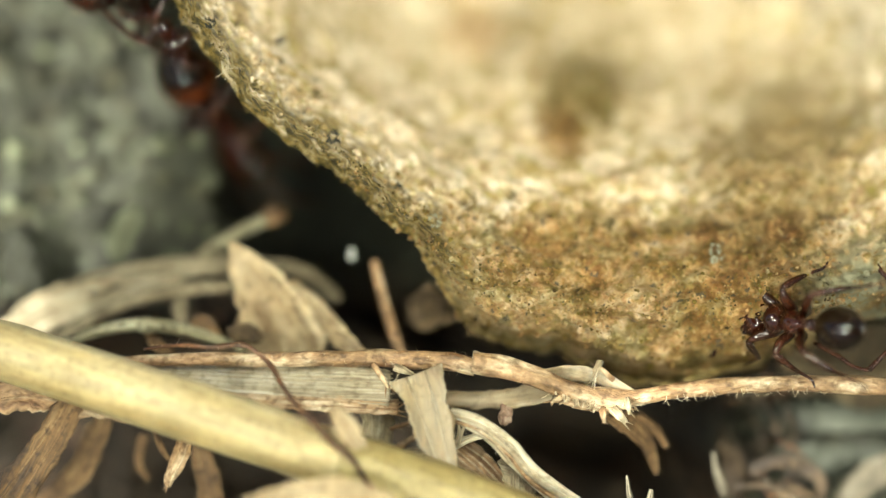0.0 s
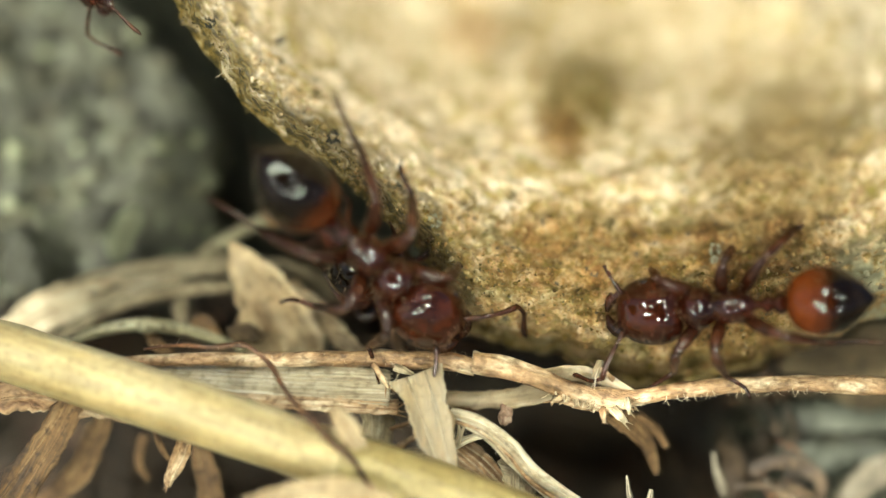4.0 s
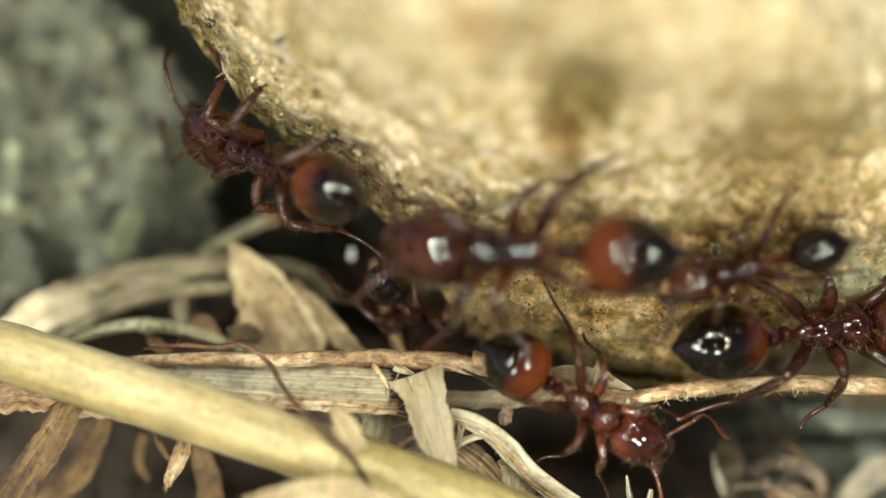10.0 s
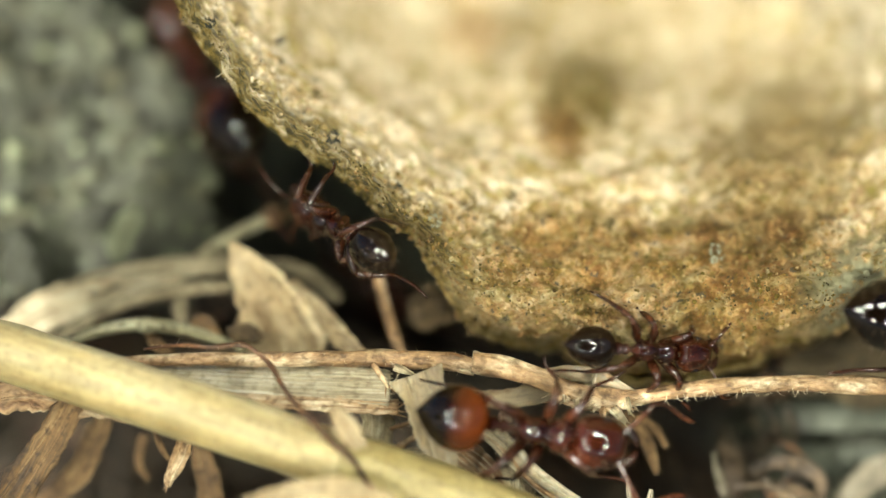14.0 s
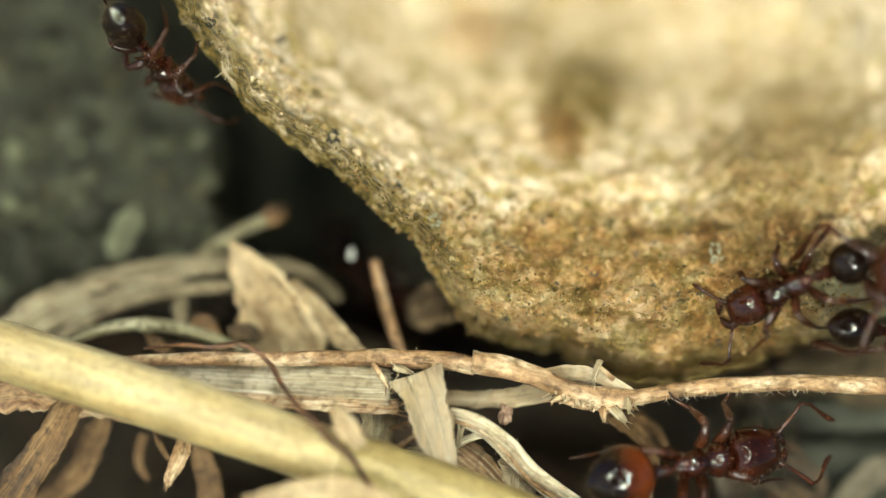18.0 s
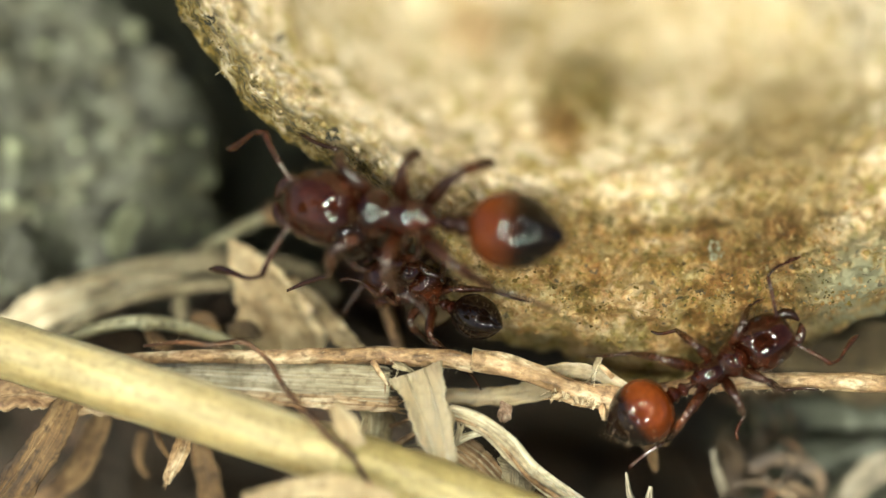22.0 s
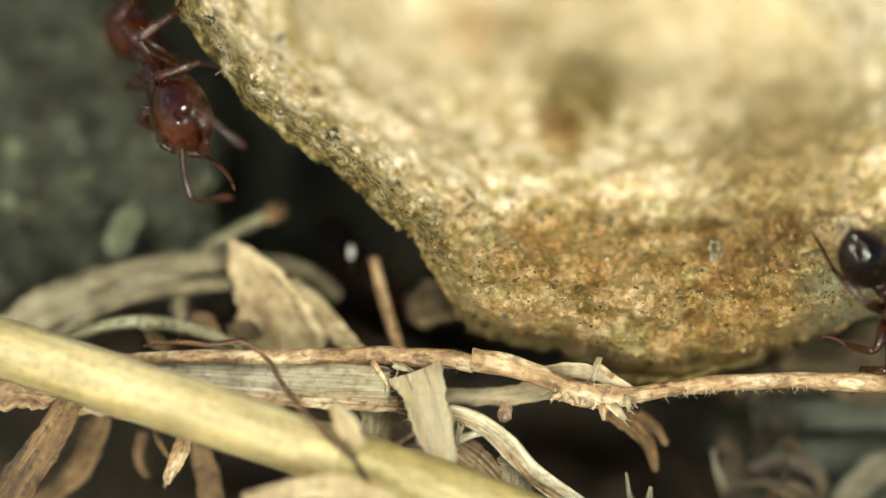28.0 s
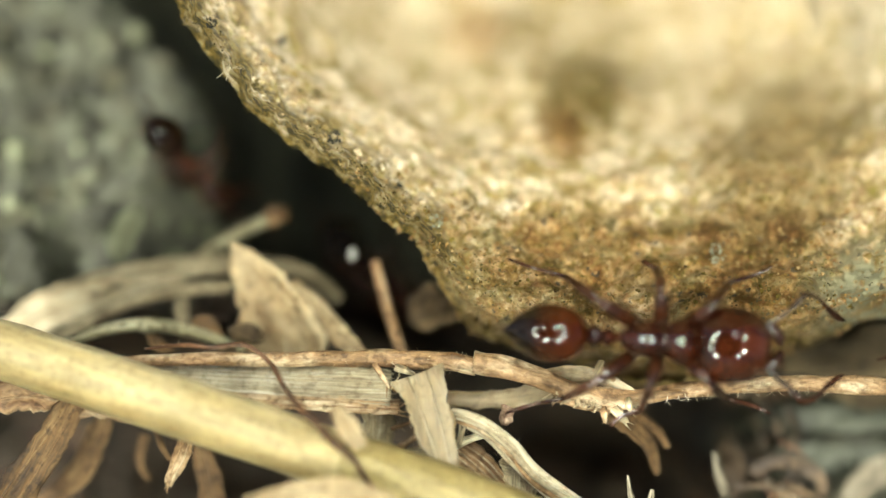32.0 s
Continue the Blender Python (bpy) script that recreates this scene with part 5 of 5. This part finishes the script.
def key_ant(ant, span, rows, tip=-1.0, roll=0.0):
    """Keys an ant along rows of (t, gaster x, y, head x, y, w) and swings its legs as it goes."""
    # out of sight an ant goes on along its way over the bank
    first, final = rows[0], rows[-1]
    for row, sign, late in ((first, -1, False), (final, 1, True)):
        t, a, b, c, d, w = row
        far = 1100 / math.hypot(c - a, d - b) * sign
        if (late and t < 30 and (b < -50 or a > 1690)) or (not late and t > 2.5):
            px, py = (c - a) * far, (d - b) * far
            end = (t + 1.6 * sign, a + px, b + py, c + px, d + py, w + 0.4 * py / 90 if py < 0 else w)
            rows = rows + [end] if late else [end] + rows
    rows = [(t, ant_pose(a, b, c, d, w, span, tip, roll + leaning(a, b, c, d, w))) for t, a, b, c, d, w in rows]
    path = list(rows)
    if path[0][0] > 0:
        path.insert(0, (0.0, path[0][1]))
    if path[-1][0] < 32:
        path.append((32.0, path[-1][1]))
    walk(ant, path)
    start, end = rows[0][0], rows[-1][0]
    ts = [t for t, _ in rows]
    dist = [0.0]
    for (t0, p), (t1, q) in zip(rows, rows[1:]):
        dist.append(dist[-1] + (p.translation - q.translation).length / (span * MM) + 0.12 * (t1 - t0))
    legs = [o for o in ant.children if o.name.split(".")[0] == "leg"]
    feelers = [o for o in ant.children if o.name.split(".")[0] == "antenna"]
    times = list(np.arange(start, end + 0.01, 0.125))
    for i, leg in enumerate(legs):
        s = 1 if i % 2 == 0 else -1
        phase = math.pi * ((i // 2 + i) % 2)
        out = []
        for t in times:
            f = float(np.interp(t, ts, dist)) * 2 * math.pi * 1.15 + phase
            m = Matrix.Rotation(radians(17 * math.sin(f)) * s, 4, "Z") @ Matrix.Rotation(radians(7 * max(0.0, math.cos(f))) * s, 4, "X")
            out.append((float(t), Matrix.Translation(leg.location) @ m))
        if start > 0:
            out.insert(0, (0.0, out[0][1]))
        if out[-1][0] < 32:
            out.append((32.0, out[-1][1]))
        walk(leg, out)
    for i, f in enumerate(feelers):
        s = 1 if i % 2 == 0 else -1
        out = []
        for t in np.arange(start, end + 0.01, 0.4):
            m = Matrix.Rotation(radians(16 * noise.noise(Vector((t * 1.1, span * 9 + i * 5, 0.5))) * 2), 4, "Z") @ Matrix.Rotation(radians(14 * noise.noise(Vector((t * 1.3, span * 5 + i * 7, 3.5)))) * 2, 4, "Y")
            out.append((float(t), Matrix.Translation(f.location) @ m))
        if start > 0:
            out.insert(0, (0.0, out[0][1]))
        if out[-1][0] < 32:
            out.append((32.0, out[-1][1]))
        walk(f, out)


TWO = build_ant("ant", "dark reddish ant with an orange and black gaster", ANT_GASTER, 0.90, 0.95)
FULL = build_ant("ant", "dark reddish ant with a swollen orange and black gaster", ANT_GASTER, 1.08, 0.95)
DARK = build_ant("ant", "dark reddish ant with a glossy black, amber-edged gaster", ANT_AMBER, 0.90)
RED = build_ant("ant", "large red-brown ant with a big head and a small orange-based gaster", ANT_RUST, 0.72, 0.86, 1.08, ANT_WARM)
PLAIN = build_ant("ant", "small dark reddish-brown ant with a black gaster", ANT_BLACK, 0.84, 0.92, 0.86, ANT_WARM)


def another(master, span):
    ob = copy_thing(master, Matrix.Identity(4))
    ob.scale = (span * MM,) * 3
    return ob


# an unseen plant added beside the lens, whose two broad leaves keep the sun off the stone and most of the litter
def build_shade_plant():
    away = SUNWARD * 0.118
    foot = at(485, 441) + away
    foot = Vector((foot.x - 0.012, foot.y - 0.012, -0.002))
    t = thing("dock_plant", foot, "unseen green plant with two broad leaves, added before the stone as shade", "plant")

    def leaf(points, halves):
        line = [Vector(p) + away for p in run_of(points, 10)]
        half = list(np.interp(np.linspace(0, 1, len(line)), np.linspace(0, 1, len(halves)), halves))
        half = [h / 90 * MM for h in half]
        v, f, g = sweep(line, half, [0.00016] * len(line), 24, 0, 0.012, 3.0, 0.03, facing=SUNWARD)
        blade_ob = from_lists("leaf", v, f, LEAF, t, uvs=g, base=foot)
        v, f, g = sweep([q - SUNWARD * 0.0002 for q in line], [0.0005] * len(line), [0.0003] * len(line), 8, 0, 0.05, 3.3, facing=SUNWARD)
        from_lists("midrib", v, f, GREEN, blade_ob, uvs=g, base=foot)
        return line[0]
    # one leaf stands upright, the other lies across
    ends = [leaf([(485, 1500), (485, 1000), (490, 500), (490, 0), (480, -500), (470, -1100)], [120, 440, 470, 470, 460, 250]),
            leaf([(860, -80), (1150, -90), (1440, -110), (1640, -170), (2000, -260), (2400, -330), (3000, -400)], [640, 838, 850, 780, 720, 640, 200])]
    for q, end in enumerate(ends):
        mid = (foot + end) / 2 + Vector((-0.006, -0.010 - 0.004 * q, 0.012))
        line = [Vector(p) for p in spline([foot, mid, end], 8)]
        r = list(np.linspace(0.0016, 0.0008, len(line)))
        v, f, g = sweep(line, r, r, 10, 0, 0.05, 1.0 + q, facing=Vector((1, 0.1, 0.05)), ridges=5)
        from_lists("leaf_stalk", v, f, GREEN, t, uvs=g, base=foot)


build_shade_plant()


# an unseen tall weed, added so that its swaying broad leaf at times shades the whole bank
UNSEEN_WEED = HEART + SUNWARD * 0.15


def build_shade_weed():
    base = Vector((UNSEEN_WEED.x, UNSEEN_WEED.y + 0.055, 0))
    t = thing("weed", base, "unseen tall plant with one broad swaying leaf, added to shade the bank", "plant")
    top = UNSEEN_WEED - base
    line = [Vector(q) for q in spline([(0, 0, -0.004), (0, 0.004, 0.06), (0, -0.004, 0.12), (0, -0.022, top.z)], 8)]
    v, f, g = sweep(line, list(np.linspace(0.002, 0.0011, len(line))), list(np.linspace(0.002, 0.0011, len(line))), 10, 0, 0.05, 1.0, facing=Vector((0, 1, 0.001)), ridges=5)
    from_lists("stalk", v, f, GREEN, t, uvs=g)
    bm = bmesh.new()
    rows, cols = 24, 10
    grid = {}
    for i in range(rows + 1):
        q = i / rows
        half = 0.033 * math.sin(math.pi * min(1, q * 0.95 + 0.05)) ** 0.7
        for j in range(cols + 1):
            h = j / cols * 2 - 1
            grid[i, j] = bm.verts.new((h * half, top.y + 0.034 - q * 0.07, top.z + 0.005 * h * h - 0.03 * (q - 0.45) ** 2 + 0.001 * math.sin(q * 40)))
    for i in range(rows):
        for j in range(cols):
            bm.faces.new((grid[i, j], grid[i, j + 1], grid[i + 1, j + 1], grid[i + 1, j]))
    bmesh.ops.solidify(bm, geom=bm.faces[:], thickness=0.0004)
    leaf = part("leaf", bm, LEAF, t, "broad oval green leaf")
    rib = [Vector((0, top.y + 0.034 - q * 0.07, top.z - 0.0007 - 0.03 * (q - 0.45) ** 2)) for q in np.linspace(0, 1, 14)]
    v, f, g = sweep(rib, list(np.linspace(0.001, 0.0003, 14)), list(np.linspace(0.001, 0.0003, 14)), 8, facing=Vector((0, 0.001, 1)))
    from_lists("midrib", v, f, GREEN, leaf, uvs=g)
    return t


SHADE = build_shade_weed()


def motions():
    foot = SHADE.location.copy()

    def bent(angle):
        return pose(foot.x, foot.y, foot.z, 0, angle, 0)
    walk(SHADE, [(0, bent(-40)), (9, bent(-39)), (17.5, bent(-40)), (17.85, bent(-1)), (19.95, bent(1)), (20.28, bent(-39)), (25.8, bent(-40)), (26.5, bent(0)), (29.48, bent(1)), (29.82, bent(-39)), (32, bent(-40))])
    key_ant(another(PLAIN, 2.6), 2.6, [
        (0, 1475, 580, 1350, 562, 0.5), (0.5, 1450, 572, 1300, 575, 0.5), (1, 1380, 565, 1220, 588, 0.6), (1.5, 1290, 565, 1100, 580, 0.6), (2, 1190, 570, 985, 570, 0.5), (2.5, 1110, 575, 870, 560, 0.4), (3, 1030, 580, 790, 545, 0.2),
        (3.5, 940, 575, 700, 535, -0.4), (4, 800, 520, 600, 420, -1.5), (4.6, 640, 420, 470, 290, -2.5), (5.3, 430, 240, 290, 60, -2.0), (6, 200, -100, 60, -260, -2)])
    key_ant(another(DARK, 3.9), 3.9, [
        (0, 40, -230, 140, -50, -0.6), (1, 120, -20, 225, 95, -0.4), (1.5, 150, 30, 290, 170, -0.2), (2, 255, 28, 345, 232, -0.6), (2.5, 298, 140, 482, 386, -0.6), (3, 370, 225, 562, 465, -0.5), (3.5, 445, 300, 640, 520, 0.6),
        (4.2, 560, 340, 800, 560, 1.8), (5, 660, 370, 985, 605, 2.6), (5.5, 720, 400, 1085, 625, 2.8), (6, 850, 505, 1205, 665, 2.6), (6.5, 982, 541, 1257, 720, 2.4), (7, 975, 590, 1300, 765, 2.2), (7.5, 940, 585, 1200, 735, 1.6), (8, 1000, 625, 1265, 695, 1.1),
        (8.5, 1081, 700, 1309, 676, 0.9), (9, 1103, 671, 1422, 665, 0.6), (9.5, 1232, 622, 1548, 588, 0.4), (10, 1271, 606, 1600, 570, 0.3), (10.5, 1337, 612, 1665, 560, 0.3), (11, 1360, 612, 1690, 560, 0.2), (11.5, 1410, 575, 1740, 540, 0.2), (12, 1475, 560, 1800, 540, 0.2),
        (12.5, 1505, 572, 1825, 590, 0.2), (13, 1523, 570, 1840, 590, 0.2), (13.5, 1548, 556, 1860, 600, 0.1), (14, 1566, 556, 1880, 590, 0), (15, 1750, 540, 2060, 540, 0)])
    key_ant(another(TWO, 3.6), 3.6, [
        (0, 1980, 560, 1660, 560, 0.4), (1, 1820, 560, 1540, 560, 0.5), (1.5, 1790, 560, 1518, 548, 0.6), (2, 1745, 545, 1483, 550, 0.8), (2.5, 1620, 555, 1370, 560, 0.9), (3, 1560, 545, 1290, 570, 1.0), (3.5, 1510, 515, 1220, 590, 1.0), (4.5, 1430, 550, 1110, 510, 1.2), (5.5, 1380, 550, 1055, 490, 1.4),
        (6, 1340, 560, 1050, 502, 1.8), (6.5, 1295, 555, 1040, 470, 2.1), (7, 1270, 558, 1008, 468, 2.3), (7.5, 1190, 525, 915, 410, 2.6), (8, 1110, 505, 815, 375, 2.6), (8.5, 960, 460, 650, 350, 1.9), (9, 790, 430, 520, 335, 1.0), (9.5, 650, 375, 410, 270, 0.6), (10, 590, 340, 370, 240, 0.4),
        (10.5, 478, 271, 297, 118, 0.1), (11, 390, 210, 250, 110, 0.0), (11.5, 315, 145, 238, 25, -0.3), (12, 250, 50, 150, -90, -0.5), (12.5, 250, 20, 150, -120, -1.0), (13, 190, -60, 90, -220, -1.0), (13.5, 150, -150, 20, -330, -0.8)])
    key_ant(another(TWO, 4.0), 4.0, [
        (5, 2050, 430, 1700, 430, 3.6), (6.5, 1840, 450, 1487, 478, 3.8), (7, 1800, 440, 1440, 450, 4.0), (7.5, 1700, 420, 1355, 405, 4.2), (8, 1528, 420, 1200, 424, 4.2), (8.5, 1380, 412, 968, 440, 4.2), (9, 1290, 400, 860, 420, 4.0), (9.5, 1200, 400, 790, 420, 3.6), (10, 1120, 450, 765, 440, 3.2),
        (10.5, 1006, 432, 715, 497, 2.2), (11, 800, 445, 590, 480, 1.1), (11.5, 705, 450, 545, 400, 0.2), (12, 665, 440, 530, 350, -0.6), (12.5, 628, 412, 520, 330, -1.8), (13, 585, 375, 475, 265, -5.0), (13.5, 480, 290, 370, 150, -6.0), (14, 410, 220, 300, 80, -6.0), (15, 200, -100, 60, -260, -3)])
    key_ant(another(FULL, 2.9), 2.9, [
        (0, 330, 130, 430, 278, -4.4), (1, 410, 215, 530, 318, -5.0), (2, 530, 320, 630, 430, -4.6), (3, 610, 440, 700, 555, -3.4), (4, 640, 480, 745, 575, -1.5), (5.5, 690, 545, 820, 592, -0.8), (6, 670, 480, 752, 575, -0.6), (6.5, 700, 470, 760, 580, -0.4), (7, 735, 490, 775, 595, -0.3), (7.5, 710, 510, 805, 610, 0.0),
        (8, 705, 545, 860, 655, 0.2), (8.5, 715, 545, 870, 680, 0.4), (9, 745, 560, 892, 722, 0.7), (9.5, 830, 590, 1010, 735, 0.8), (10, 910, 640, 1130, 775, 0.8), (10.5, 915, 628, 1116, 750, 0.9), (11, 915, 660, 1095, 850, 1.0), (11.5, 865, 655, 1010, 850, 1.1), (12, 862, 712, 960, 900, 1.2),
        (12.5, 820, 690, 940, 880, 1.2), (13, 752, 678, 915, 865, 1.2), (13.5, 722, 700, 960, 810, 1.2), (14, 800, 738, 1060, 785, 1.2), (14.5, 912, 756, 1185, 830, 1.1), (15.5, 1030, 800, 1270, 825, 0.9), (16.5, 1105, 818, 1330, 812, 0.8), (17, 1112, 832, 1345, 838, 0.7), (18, 1092, 847, 1335, 806, 0.7), (19, 1090, 846, 1312, 767, 0.6),
        (20, 1092, 852, 1315, 745, 0.6), (21, 1092, 850, 1306, 715, 0.5), (21.5, 1090, 815, 1275, 655, 0.5), (22, 1122, 745, 1365, 605, 0.4), (22.5, 1180, 655, 1440, 560, 0.3), (23, 1290, 592, 1535, 540, 0.3), (23.5, 1350, 560, 1600, 520, 0.3), (24, 1422, 572, 1680, 560, 0.3), (24.5, 1440, 560, 1700, 560, 0.3), (25, 1532, 540, 1790, 560, 0.2),
        (25.6, 1590, 525, 1850, 540, 0.2), (26.5, 1800, 540, 2060, 560, 0.2)], tip=-0.6)
    key_ant(another(PLAIN, 2.3), 2.3, [
        (4, 60, -200, 160, -20, -0.8), (5.5, 170, -40, 260, 65, -0.7), (6, 250, 50, 350, 165, -0.5), (6.5, 320, 130, 460, 270, -0.4), (7, 390, 205, 560, 385, -0.3), (7.5, 450, 270, 610, 400, -0.4), (8, 500, 310, 630, 410, -0.8), (8.5, 560, 380, 680, 490, -1.4), (9, 620, 440, 720, 550, -1.6), (9.5, 660, 480, 745, 585, -1.6),
        (10, 680, 500, 768, 605, -1.4), (11, 690, 510, 772, 570, -1.2), (12, 740, 540, 830, 600, -0.6), (12.5, 750, 550, 860, 615, -0.2), (13, 780, 565, 935, 632, 0.1), (13.5, 870, 585, 1075, 642, 0.2), (14, 1040, 612, 1228, 628, 0.2), (14.5, 1158, 578, 1355, 570, 0.3), (15.5, 1280, 560, 1480, 560, 0.3),
        (16.5, 1370, 550, 1550, 560, 0.3), (17, 1415, 556, 1590, 600, 0.3), (17.5, 1450, 570, 1640, 600, 0.3), (18, 1500, 580, 1690, 600, 0.3), (19, 1525, 600, 1710, 620, 0.2), (20, 1572, 610, 1760, 620, 0.2), (21, 1700, 610, 1890, 620, 0.2)])
    key_ant(another(PLAIN, 2.6), 2.6, [
        (7.5, 1950, 430, 1720, 470, 1.8), (8.5, 1790, 440, 1560, 480, 1.8), (9, 1620, 440, 1395, 488, 1.8), (9.5, 1540, 440, 1320, 490, 1.9), (10, 1455, 440, 1225, 500, 2.0), (10.5, 1330, 458, 1080, 500, 1.7), (11, 1285, 462, 1045, 520, 1.4), (11.5, 1165, 475, 930, 515, 1.0), (12, 1042, 490, 810, 530, 0.6),
        (12.5, 985, 488, 765, 525, 0.3), (13, 865, 520, 660, 462, 0.0), (13.5, 728, 450, 580, 375, -0.3), (14, 665, 445, 545, 372, -0.4), (14.5, 618, 392, 495, 300, -0.7), (15.5, 470, 260, 370, 130, -1.2), (16.5, 370, 160, 270, 20, -1.6), (17, 345, 150, 240, 20, -2.0), (18, 250, -60, 120, -220, -2)])
    key_ant(another(PLAIN, 2.5), 2.5, [
        (15.5, 1980, 400, 1760, 420, 1.2), (16.5, 1830, 410, 1610, 430, 1.2), (17, 1760, 400, 1545, 432, 1.1), (17.5, 1640, 420, 1430, 482, 0.9), (18, 1515, 460, 1325, 542, 0.8), (18.5, 1368, 485, 1182, 515, 0.9), (19, 1285, 490, 1072, 515, 1.0), (19.5, 1170, 520, 948, 555, 0.8), (20, 1095, 550, 868, 565, 0.6),
        (20.5, 990, 555, 785, 540, 0.3), (21, 995, 565, 780, 545, 0.2), (21.5, 898, 562, 720, 510, -0.2), (22, 850, 568, 680, 500, -0.6), (22.5, 790, 540, 650, 430, -1.4), (23, 740, 490, 610, 385, -2.4), (24, 720, 480, 605, 380, -3.0), (24.5, 620, 420, 500, 300, -3.6), (25, 520, 340, 420, 200, -4.0), (26.5, 250, -60, 120, -220, -3.5)])
    key_ant(another(PLAIN, 2.4), 2.4, [
        (16, 30, -230, 110, -60, -0.6), (17, 140, -90, 220, 20, -0.5), (17.5, 170, -10, 260, 90, -0.4), (18, 222, 45, 310, 152, -0.3), (18.5, 290, 115, 375, 235, -0.2), (19, 360, 190, 500, 352, -0.1), (19.5, 430, 255, 590, 385, 0.0), (20, 502, 322, 645, 432, 0.0), (20.5, 545, 342, 680, 455, 0.0), (21, 562, 360, 665, 482, 0.1),
        (21.5, 590, 390, 700, 500, 0.3), (22, 625, 425, 755, 508, 0.5), (22.5, 650, 440, 800, 530, 0.5), (23, 740, 492, 945, 585, 0.4), (23.5, 845, 530, 1050, 562, 0.5), (24, 915, 555, 1142, 550, 0.6), (24.5, 995, 528, 1240, 490, 0.9), (25, 1120, 490, 1385, 475, 1.3), (25.5, 1268, 465, 1505, 425, 1.5), (26.5, 1540, 430, 1770, 400, 1.6), (27.3, 1800, 430, 2050, 400, 1.6)])
    key_ant(another(TWO, 4.0), 4.0, [
        (17.5, 2080, 420, 1740, 470, 2.8), (18.8, 1920, 420, 1590, 480, 3.0), (19.5, 1850, 400, 1520, 465, 3.3), (20, 1680, 410, 1345, 490, 3.4), (20.5, 1410, 440, 1065, 475, 3.3), (21, 1235, 485, 872, 495, 3.0), (21.5, 1065, 448, 728, 450, 2.4), (22, 918, 415, 572, 370, 1.8), (22.5, 722, 345, 465, 290, 1.2),
        (23, 592, 312, 400, 248, 0.6), (23.5, 490, 300, 365, 215, -0.5), (24, 440, 258, 345, 190, -1.2), (24.5, 385, 195, 290, 110, -2.5), (25, 345, 155, 250, 40, -4.2), (25.5, 330, 110, 230, -20, -4.2), (26.5, 200, -100, 60, -280, -2)])
    key_ant(another(RED, 3.7), 3.7, [
        (25.5, -40, -420, 60, -240, -1.5), (26.6, 60, -240, 160, -80, -1.9), (27.5, 140, -60, 238, 85, -2.2), (28, 215, 45, 332, 212, -1.2), (28.5, 225, 120, 432, 303, -1.2), (29, 318, 200, 552, 378, -1.2), (29.5, 378, 245, 605, 420, -1.0), (30, 455, 330, 645, 478, -0.6), (30.5, 578, 420, 778, 558, 0.2), (31, 650, 475, 892, 575, 0.6),
        (31.5, 772, 545, 1092, 590, 1.2), (32, 948, 588, 1300, 612, 1.4)], tip=1.0)
    key_ant(another(PLAIN, 3.0), 3.0, [
        (25.5, 1760, 400, 1960, 520, 0.4), (26.6, 1560, 430, 1740, 560, 0.4), (27.5, 1498, 446, 1640, 620, 0.4), (28, 1520, 456, 1640, 640, 0.4), (28.5, 1500, 460, 1620, 640, 0.4), (29, 1515, 492, 1640, 660, 0.4), (29.5, 1510, 498, 1640, 660, 0.4), (30, 1548, 508, 1700, 640, 0.4), (31, 1550, 510, 1720, 640, 0.3), (31.5, 1560, 515, 1740, 620, 0.3), (32, 1660, 520, 1850, 620, 0.3)])
    key_ant(another(PLAIN, 2.4), 2.4, [
        (27.5, 60, -260, 140, -100, -3.0), (29, 200, -60, 270, 80, -3.4), (30, 265, 60, 325, 235, -4.0), (30.5, 275, 120, 330, 270, -4.2), (31, 285, 200, 345, 320, -3.8), (32, 288, 238, 370, 340, -3.8)])
    key_ant(another(PLAIN, 2.4), 2.4, [
        (0, 230, -20, 330, 110, -2.4), (0.7, 330, 80, 420, 220, -2.8), (1.5, 440, 250, 540, 370, -4.0), (2.3, 540, 350, 640, 450, -6.0), (3.2, 600, 420, 700, 520, -8.0)])
    for master in (TWO, FULL, DARK, RED, PLAIN):
        for o in (*master.children_recursive, master):
            bpy.data.objects.remove(o)


motions()
